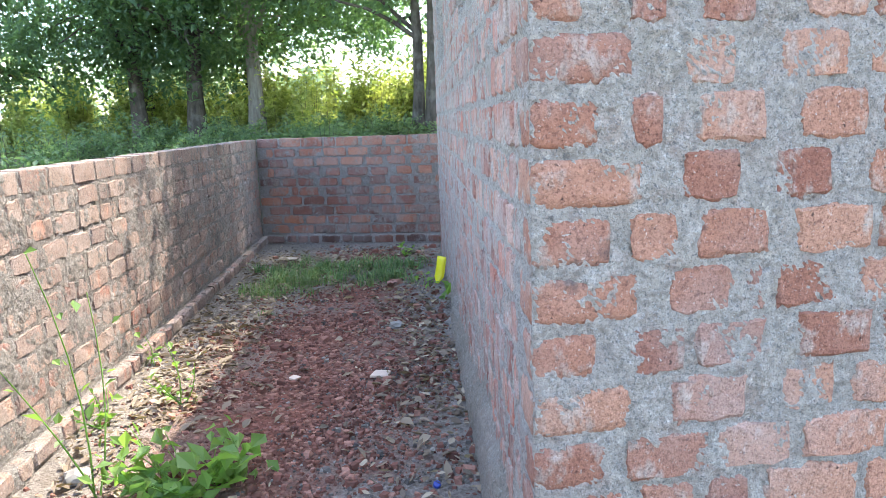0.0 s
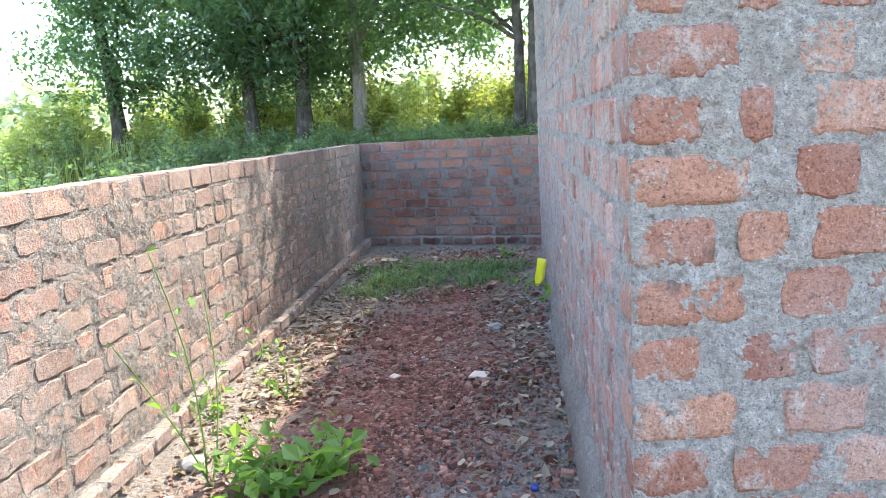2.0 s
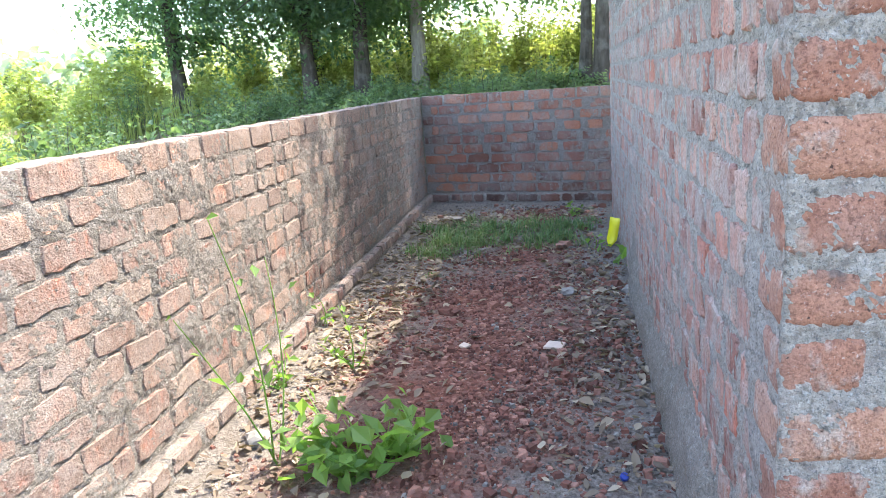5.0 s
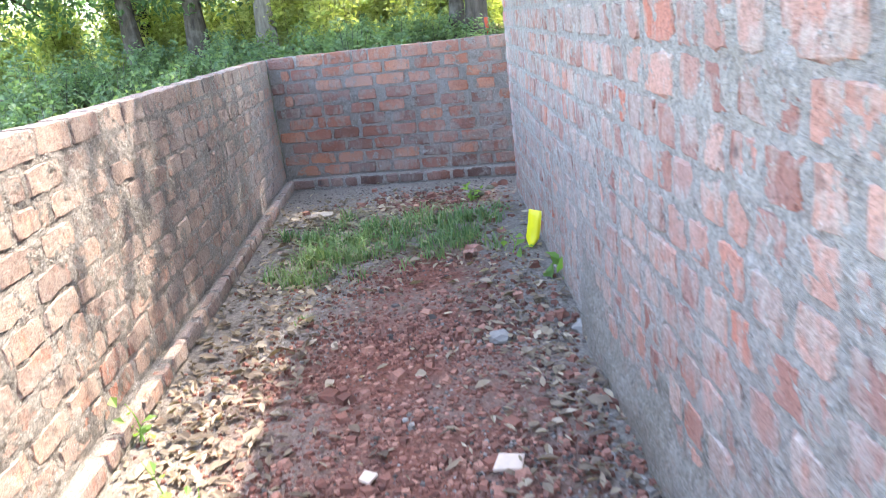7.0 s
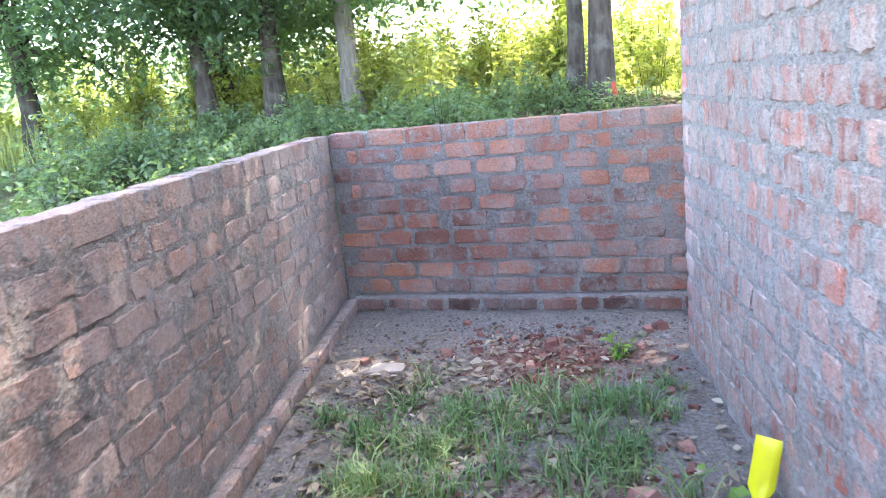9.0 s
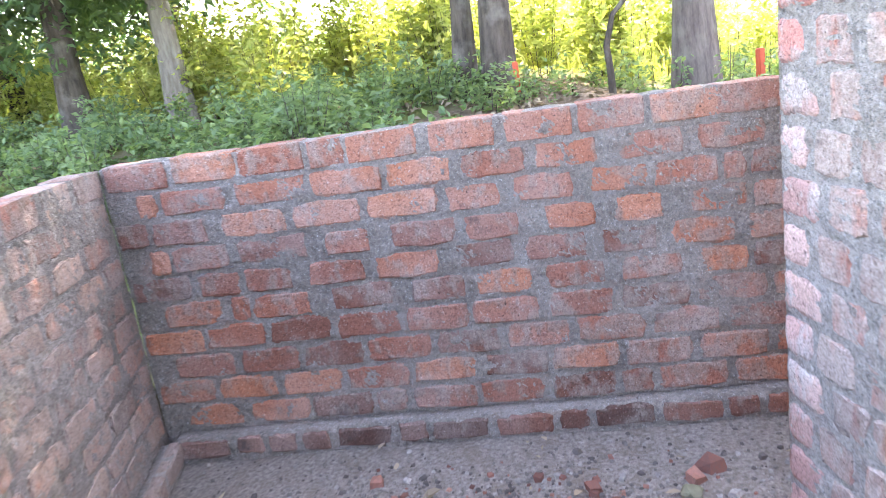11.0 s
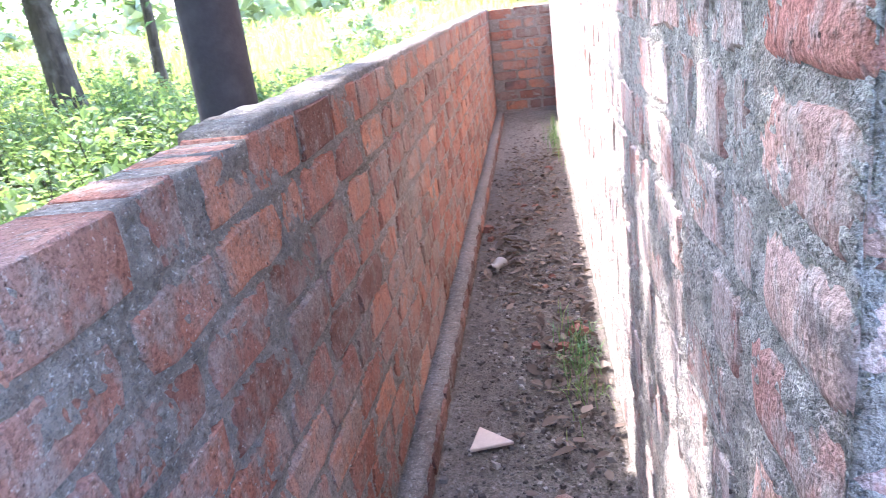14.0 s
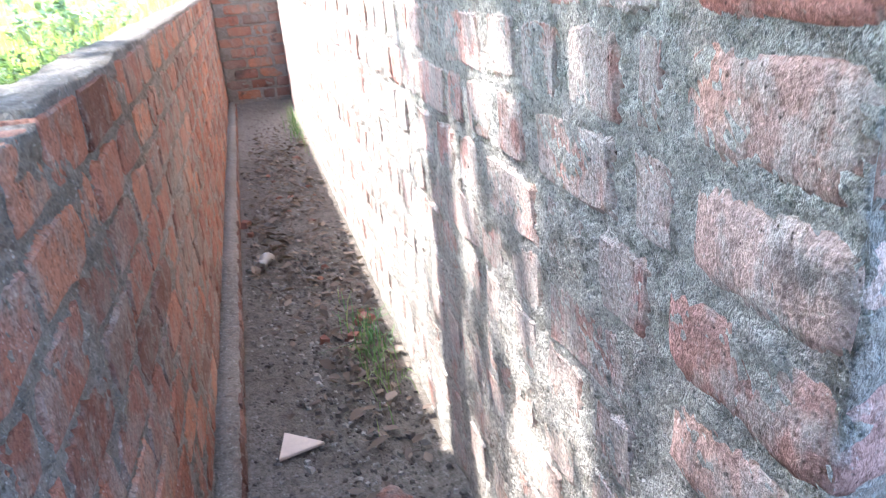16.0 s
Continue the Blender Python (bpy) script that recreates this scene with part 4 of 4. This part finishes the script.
def strewn(r, n, spot, spread_xy, turn=0.0):
    q = r.normal(0, 1, (n, 2)) * spread_xy
    c, s = math.cos(turn), math.sin(turn)
    p = np.stack([spot[0] + q[:, 0] * c - q[:, 1] * s, spot[1] + q[:, 0] * s + q[:, 1] * c, np.zeros(n)], -1)
    return on_plan(p)


def litter(p, r, mat, label):
    """Curled dry leaves lying on the earth."""
    n = len(p)
    p[:, 2] = 0.012 + np.abs(r.normal(0, 0.008, n))
    az, L = r.uniform(0, 6.283, n), r.uniform(0.018, 0.055, n)[:, None] * np.where(r.uniform(0, 1, n) > 0.8, 1.5, 1.0)[:, None]
    d = np.stack([np.cos(az), np.sin(az), r.normal(0, 0.22, n)], -1)
    s = np.stack([-np.sin(az), np.cos(az), r.normal(0, 0.3, n)], -1)
    w, up = L * r.uniform(0.10, 0.34, n)[:, None], np.array((0, 0, 1.0)) * L * r.uniform(-0.05, 0.28, n)[:, None]
    v = np.stack([p - d * L * 0.55, p + s * w + up - d * L * 0.12, p + s * w * 0.8 + up + d * L * 0.22, p + d * L * 0.55 + up * 0.6, p - s * w * 0.8 + up + d * L * 0.22, p - s * w + up - d * L * 0.12, p], 1).reshape(-1, 3)
    b = np.arange(n)[:, None] * 7
    f = np.concatenate([b + np.array(q) for q in ((0, 1, 6, 5), (1, 2, 3, 6), (6, 3, 4, 5))])
    tagged(new("leaf_litter", mesh_np("leaf_litter", v, f, mat)), label, "leaves", kind="stuff")


rl = np.random.default_rng(81)
litter(np.vstack([strewn(rl, 1400, (1.41, -4.53), (0.20, 1.2), 0.26), strewn(rl, 380, (1.14, -2.87), (0.22, 0.7), 0.26), strewn(rl, 900, (2.62, -3.9), (0.17, 1.2), 0.26),
                  strewn(rl, 110, (2.00, -3.98), (0.5, 1.2), 0.26), strewn(rl, 900, (0.92, -1.27), (0.34, 0.32)), strewn(rl, 620, (1.65, -1.43), (0.4, 0.5)),
                  strewn(rl, 300, (1.2, -2.1), (0.4, 0.4)), strewn(rl, 60, (2.70, -5.53), (0.4, 0.6), 0.26)]), rl, M_DRY, "curled dry brown leaves strewn over the earth")
litter(np.vstack([strewn(rl, 420, (5.6, -0.36), (0.6, 0.15)), strewn(rl, 460, (7.3, -0.40), (0.8, 0.15)), strewn(rl, 260, (4.3, -0.50), (0.45, 0.09))]),
       rl, M_ROTTEN, "dark rotting leaves on the dark passage floor")


def dry_patch():
    """Bleached leaves on the bare bank outside."""
    r = np.random.default_rng(82)
    p = np.stack([r.normal(2.2, 1.0, 2200), r.normal(2.8, 1.5, 2200), np.zeros(2200)], -1)
    p = p[p[:, 1] > 0.35]
    p[:, 2] = wild_height(p[:, 0], p[:, 1]) + 0.03 + np.abs(r.normal(0, 0.012, len(p)))
    v, f = leaves(p, 0.075, r, 0.0, 0.6)
    tagged(new("leaf_litter", mesh_np("leaf_litter", v, f, M_DRY)), "bleached dry leaves on the bank outside", "leaves", kind="stuff")


dry_patch()


def stones(name, p, size, mat, label, seed):
    """Small broken lumps: squashed, jittered eight-cornered solids."""
    r = np.random.default_rng(seed)
    n = len(p)
    cube = np.array([(x, y, z) for z in (-1, 1) for y in (-1, 1) for x in (-1, 1)], float)
    s = size * np.exp(r.normal(0, 0.45, n))[:, None, None]
    v = cube[None] * (0.5 + r.uniform(-0.22, 0.22, (n, 8, 3))) * np.where(cube[None, :, 2:] > 0, 0.7, 1.0) * s
    a = r.uniform(0, 6.283, n)
    x, y = v[..., 0] * np.cos(a)[:, None] - v[..., 1] * np.sin(a)[:, None], v[..., 0] * np.sin(a)[:, None] + v[..., 1] * np.cos(a)[:, None]
    v = np.stack([x, y, v[..., 2] * 0.75 + s[..., 0] * 0.18], -1) + p[:, None]
    f = np.array([(0, 2, 3, 1), (4, 5, 7, 6), (0, 1, 5, 4), (2, 6, 7, 3), (0, 4, 6, 2), (1, 3, 7, 5)])
    f = (np.arange(n)[:, None, None] * 8 + f[None]).reshape(-1, 4)
    return tagged(new(name, mesh_np(name, v.reshape(-1, 3), f, mat)), label, "stones", kind="stuff")


def grit_material(name, colours):
    m = Nodes(name)
    c = m.ramp(m.island(), colours)
    c = m.mix(m.ramp(m.noise(90, 3), [(0.4, 0.0), (0.7, 0.4)]), c, (0.10, 0.08, 0.07))
    return m.finish(c, 0.95, m.noise(150, 3), 0.003, 0.8, 0.15)


M_GRIT = grit_material("grey_grit", [(0.0, (0.075, 0.065, 0.06)), (0.6, (0.17, 0.15, 0.135)), (1.0, (0.36, 0.33, 0.30))])
M_CLOD = grit_material("red_clod", [(0.0, (0.12, 0.052, 0.04)), (0.6, (0.245, 0.105, 0.078)), (1.0, (0.42, 0.22, 0.165))])
rg = np.random.default_rng(91)
stones("red_clods", np.vstack([strewn(rg, 9500, (2.12, -4.33), (0.42, 1.1), 0.26), strewn(rg, 900, (1.82, -2.76), (0.4, 0.5), 0.26), strewn(rg, 600, (1.55, -0.83), (0.35, 0.2))]), 0.0115, M_CLOD, "crumbled red earth and brick crumbs", 92)
stones("grey_grit", np.vstack([strewn(rg, 3400, (2.46, -4.42), (0.35, 1.2), 0.26), strewn(rg, 1600, (0.85, -1.77), (0.4, 0.9), 0.26), strewn(rg, 1300, (1.25, -0.44), (0.6, 0.18)), strewn(rg, 4200, (4.1, -0.40), (1.2, 0.25)), strewn(rg, 1600, (6.5, -0.40), (1.2, 0.25))]), 0.008, M_GRIT, "grey grit and small stones", 93)
stones("earth_lumps", np.vstack([strewn(rg, 700, (2.2, -4.3), (0.45, 1.1), 0.26), strewn(rg, 130, (1.7, -0.9), (0.4, 0.3))]), 0.021, M_CLOD, "lumps of red-brown earth and brick rubble", 96)
stones("rubble", np.vstack([strewn(rg, 60, (2.64, -3.54), (0.15, 1.1), 0.26), strewn(rg, 40, (1.24, -0.66), (0.6, 0.25)), strewn(rg, 26, (5.72, -0.40), (0.8, 0.2))]), 0.035, M_CLOD, "loose brick rubble along the wall's foot", 94)


def turf():
    r = np.random.default_rng(95)
    tufts = np.vstack([strewn(r, 62, (1.10, -2.02), (0.20, 0.28), 0.26), strewn(r, 40, (1.86, -1.66), (0.15, 0.26)), strewn(r, 6, (1.14, -2.71), (0.2, 0.2)), strewn(r, 9, (1.49, -1.35), (0.35, 0.12))])
    v = []
    for t in tufts:
        k = int(r.integers(12, 40))
        q = t + r.normal(0, 0.035, (k, 3)) * (1, 1, 0)
        v.append(blades(q, r.uniform(0.05, 0.13), r, 0.008, 1.2))
    q = on_plan(np.stack([4.17 + r.normal(0, 0.16, 170), -0.53 + r.normal(0, 0.04, 170), np.zeros(170)], -1))
    v.append(blades(q, 0.09, r, 0.004, 0.9))
    q = on_plan(np.stack([8.4 + r.normal(0, 0.4, 120), -0.58 + r.normal(0, 0.03, 120), np.zeros(120)], -1))
    v.append(blades(q, 0.16, r, 0.004, 0.6))
    tagged(new("grass", mesh_np("grass", *join(v), M_GRASS)), "straggling green grass tufts on bare earth", "grass", kind="stuff")


turf()


def weed(name, x, y, height, leaf, n, label, seed, spread_r=0.12, stem=0.004, z=0.0):
    """A soft-stemmed weed: a stem with side shoots, and a leaf at each node."""
    r = np.random.default_rng(seed)
    base = new(name)
    base.location = (x, y, z)
    nodes = []
    for j in range(max(1, n // 7)):
        a, reach = r.uniform(0, 6.283), spread_r * r.uniform(0.4, 1.2) * (j > 0)
        h = height * (1 if j == 0 else r.uniform(0.4, 0.85))
        line = np.array([(reach * q * math.cos(a) + 0.02 * math.sin(3 * q + j) - height * 0.16 * q * q, reach * q * math.sin(a), h * q) for q in np.linspace(0, 1, 6)])
        part("stem", mesh_np("stem", *tube(line, np.linspace(stem, stem * 0.4, 6), 5), M_WEED, True), base)
        for q in np.linspace(0.25, 1.0, 7):
            nodes.append(line[min(5, int(q * 5))] + r.normal(0, leaf * 0.45, 3))
    v, f = leaves(np.array(nodes), leaf, r, 0.25, 0.62)
    part("leaves", mesh_np("leaves", v, f, M_WEED), base)
    return tagged(base, label, "weed")


weed("tall_weed", 1.69, -5.64, 0.92, 0.06, 22, "tall thin weed with few round leaves beside the side wall", 101, 0.3, 0.0042)
weed("broadleaf_weed", 2.00, -5.59, 0.26, 0.085, 150, "low bushy green weed with broad leaves", 102, 0.24)
weed("broadleaf_weed", 2.15, -5.44, 0.22, 0.10, 40, "low bushy green weed with broad leaves", 103, 0.14)
weed("thin_weed", 1.53, -4.73, 0.32, 0.04, 28, "thin weed among dry leaves", 104, 0.12)
weed("thin_weed", 1.03, -4.14, 0.16, 0.05, 20, "small weed at the foot of the side wall", 105, 0.12)
weed("thin_weed", 1.30, -5.03, 0.2, 0.05, 28, "small weed at the foot of the side wall", 107, 0.14)
weed("house_weed", 2.56, -2.63, 0.13, 0.11, 9, "seedling with large pale green leaves at the house's foot", 106, 0.16)
weed("house_weed", 2.26, -2.15, 0.12, 0.08, 12, "small yellow-green plant beside the yellow packet", 108, 0.14)


# ---- small things ----
def shard(name, x, y, outline, thick, mat, label, category, turn=0, tilt=4, z=0.012):
    """A flat broken piece with the outline given, chamfered."""
    bm = bmesh.new()
    vs = [bm.verts.new((a, b, 0)) for a, b in outline]
    face = bm.faces.new(vs)
    ext = bmesh.ops.extrude_face_region(bm, geom=[face])
    bmesh.ops.translate(bm, verts=[g for g in ext["geom"] if isinstance(g, bmesh.types.BMVert)], vec=(0, 0, thick))
    bmesh.ops.recalc_face_normals(bm, faces=bm.faces)
    bmesh.ops.bevel(bm, geom=list(bm.edges), offset=thick * 0.2, segments=1, affect="EDGES")
    ob = new(name, from_bm(name, bm, mat))
    ob.matrix_basis = pose(x, y, z, tilt, tilt * 0.6, turn)
    return tagged(ob, label, category)


M_TILE = plain("fired_tile", (0.60, 0.47, 0.38), 0.6, 60, 0.2)
M_MOSS = plain("mossy_stone", (0.15, 0.14, 0.09), 0.95, 40, 0.5, 0.15)
M_SLAB = plain("dusty_slab", (0.36, 0.30, 0.245), 0.9, 50, 0.35, 0.2)
M_STONE = plain("pale_stone", (0.26, 0.24, 0.22), 0.9, 50, 0.35)
M_YELLOW = plain("yellow_foil", (0.80, 0.72, 0.02), 0.35, 14, 0.12, 0.5)
M_SILVER = plain("silver_foil", (0.62, 0.62, 0.60), 0.3, 20, 0.15, 0.5)
M_RED = plain("red_paint", (0.55, 0.10, 0.05), 0.7, 30, 0.3)
M_POST = plain("dark_timber", (0.055, 0.047, 0.05), 0.8, 60, 0.3, 0.2)
M_BLUE = plain("blue_plastic", (0.03, 0.06, 0.30), 0.4, 40, 0.1)

shard("tile_fragment", 2.42, -4.28, [(-0.06, -0.03), (0.03, -0.05), (0.06, 0.02), (-0.02, 0.045)], 0.014, M_TILE, "broken pale tile lying on red earth", "tile", 20)
shard("tile_fragment", 1.98, -4.37, [(-0.03, -0.025), (0.03, -0.02), (0.025, 0.03), (-0.025, 0.02)], 0.012, M_TILE, "small broken pale tile on red earth", "tile", 70)
shard("tile_fragment", 3.69, -0.22, [(-0.075, -0.045), (0.07, -0.05), (-0.01, 0.065)], 0.012, M_TILE, "three-cornered cream tile fragment in the passage", "tile", -70, 3)
shard("tile_fragment", 0.69, -1.06, [(-0.09, -0.06), (0.09, -0.05), (0.10, 0.05), (-0.08, 0.06)], 0.014, M_SLAB, "flat pale slab lying by the side wall", "tile", 10, 2)


def lump(name, x, y, size, mat, label, category, seed, flat=0.7):
    """A worn lump: a divided ball, knocked about."""
    r = np.random.default_rng(seed)
    bm = bmesh.new()
    bmesh.ops.create_icosphere(bm, subdivisions=2, radius=size)
    for v in bm.verts:
        k = 1 + 0.35 * noise.noise(v.co * (1.6 / size) + Vector((seed, 0, 0))) + 0.05 * r.normal()
        v.co = Vector((v.co.x * k * 1.15, v.co.y * k, max(v.co.z, -size * 0.5) * k * flat))
    ob = new(name, from_bm(name, bm, mat))
    ob.location = (x, y, size * flat * 0.5)
    return tagged(ob, label, category)


lump("stone", 1.52, -5.50, 0.05, M_STONE, "pale rounded stone among dry leaves", "stone", 1)
lump("stone", 1.86, -0.73, 0.05, M_MOSS, "mossy stone beside the grass", "stone", 2, 0.9)
weed("thin_weed", 1.82, -0.85, 0.13, 0.06, 22, "small yellow-green weed beside a mossy stone", 109, 0.12)
lump("stone", 2.30, -3.34, 0.05, M_STONE, "grey stone half buried in earth", "stone", 3, 0.5)
lump("stone", 2.67, -3.26, 0.05, M_STONE, "grey stone at the house's foot", "stone", 4, 0.6)
lump("stone", 1.94, -0.50, 0.03, M_MOSS, "dark stone near the house corner", "stone", 5, 0.7)


def brick_bat(x, y, label, turn, seed):
    v, f = brick_shape(0.085, 0.05, 0.075, seed, 0.012)
    ob = new("brick_bat", mesh_np("brick_bat", v, f, M_BRICK))
    ob.matrix_basis = pose(x, y, 0.0, 0, 0, turn)
    return tagged(ob, label, "brick")


lump("brick_bat", 3.34, -0.45, 0.042, M_BRICK, "worn lump of red brick lying in the passage", "brick", 15, 0.8)
brick_bat(2.01, -2.19, "broken red brick in the grass", 15, 6)


def packet():
    """A crumpled foil packet standing on its point against the wall."""
    base = new("yellow_packet")
    nx, nz, w, h = 9, 13, 0.082, 0.225
    r = np.random.default_rng(8)
    v = []
    for side in (1, -1):
        for j in range(nz):
            for i in range(nx):
                u, t = i / (nx - 1) * 2 - 1, j / (nz - 1)
                wide = w / 2 * min(1, 0.25 + t * 3.2)
                puff = 0.022 * math.sqrt(max(0, 1 - u * u)) * math.sin(math.pi * min(1, t * 0.9 + 0.1)) ** 0.6
                crease = 0.006 * noise.noise(Vector((u * 2.5, t * 5, side * 3)))
                v.append((u * wide, side * puff + crease + 0.012 * math.sin(t * 4), t * h))
    n, f = nx * nz, []
    for side in (0, 1):
        for j in range(nz - 1):
            for i in range(nx - 1):
                a = side * n + j * nx + i
                q = (a, a + 1, a + nx + 1, a + nx)
                f.append(q if side else q[::-1])
    f = np.array(f)
    part("front", mesh_np("front", np.array(v), f[: len(f) // 2], M_SILVER, True), base, "dull silver foil back")
    part("back", mesh_np("back", np.array(v), f[len(f) // 2:], M_YELLOW, True), base)
    base.matrix_basis = pose(2.36, -2.06, 0.0, -14, 8, -14)
    return tagged(base, "crumpled bright yellow packet leaning against the house wall", "packet")


packet()


def cap():
    bm = bmesh.new()
    bmesh.ops.create_cone(bm, cap_ends=True, segments=16, radius1=0.016, radius2=0.014, depth=0.012)
    bmesh.ops.bevel(bm, geom=list(bm.edges), offset=0.0015, segments=1, affect="EDGES")
    ob = new("bottle_cap", from_bm("bottle_cap", bm, M_BLUE))
    ob.matrix_basis = pose(2.91, -5.42, 0.016, 25, 10, 0)
    tagged(ob, "small blue plastic bottle cap on the grit", "bottle cap")


cap()


def crushed_cup():
    """A thin clear cup, trodden flat at its middle."""
    m = Nodes("clear_plastic")
    m.bsdf.inputs["Transmission Weight"].default_value = 0.6
    mat = m.finish((0.48, 0.44, 0.40), 0.3, m.noise(40, 3), 0.003, 0.6, 0.5)
    pts = [(0.0 + 0.02 * i, 0, 0) for i in range(8)]
    rad = [0.030, 0.034, 0.026, 0.018, 0.024, 0.033, 0.036, 0.033]
    v, f = tube(pts, rad, 14, 0.12, 3)
    v[:, 2] *= 0.75
    base = new("crushed_cup", mesh_np("crushed_cup", v, f, mat, True))
    base.matrix_basis = pose(5.16, -0.16, 0.028, 0, 4, -20)
    sol = base.modifiers.new("thickness", "SOLIDIFY")
    sol.thickness = 0.0012
    tagged(base, "crushed clear plastic cup on the passage floor", "cup")


crushed_cup()


def stake(x, y, top, label, lean):
    z = float(wild_height(x, y))
    base = new("boundary_stake")
    h = top - z + 0.08
    bm = bmesh.new()
    bmesh.ops.create_cube(bm, size=1, matrix=Matrix.Translation((0, 0, h / 2)) @ Matrix.Diagonal((0.06, 0.06, h, 1)))
    bmesh.ops.bevel(bm, geom=list(bm.edges), offset=0.008, segments=2, affect="EDGES")
    part("post", from_bm("post", bm, M_RED), base)
    base.matrix_basis = pose(x, y, z - 0.08, lean, -lean, 20)
    tagged(base, label, "stake", group="boundary stakes")


stake(1.52, 3.85, 1.29, "short red-painted boundary stake leaning beside a trunk", 3)
stake(3.6, 4.2, 1.10, "short red-painted boundary stake among weeds", 1)


def pole():
    base = new("timber_pole")
    base.location = (4.15, 0.60, OUT - 0.3)
    pts = [(0, 0, q) for q in np.linspace(0, 6.5, 8)]
    v, f = tube(pts, np.linspace(0.105, 0.092, 8), 18, 0.012, 4)
    part("shaft", mesh_np("shaft", v, f, M_POST, True), base)
    part("cap", mesh_np("cap", *tube([(0, 0, 6.45), (0, 0, 6.53)], (0.095, 0.02), 18), M_POST), base)
    tagged(base, "thick dark straight pole just outside the wall", "pole")


pole()


def sapling():
    base = new("sapling")
    x, y = 2.33, 4.1
    base.location = (x, y, float(wild_height(x, y)) - 0.05)
    line = [(0, 0, 0), (0.0, 0, 0.25), (-0.02, 0, 0.5), (0.05, 0, 0.75), (0.25, 0.02, 0.95), (0.5, 0.05, 1.12), (0.62, 0.1, 1.4)]
    part("stem", mesh_np("stem", *tube(line, np.linspace(0.035, 0.012, 7), 8, 0.05, 2), M_BARK, True), base)
    r = np.random.default_rng(9)
    cs = np.array(line[-1]) + r.normal(0, 0.28, (160, 3))
    part("crown", mesh_np("crown", *leaves(cs, 0.08, r), M_BUSH), base)
    tagged(base, "thin crooked sapling bending towards a tree", "sapling")


sapling()
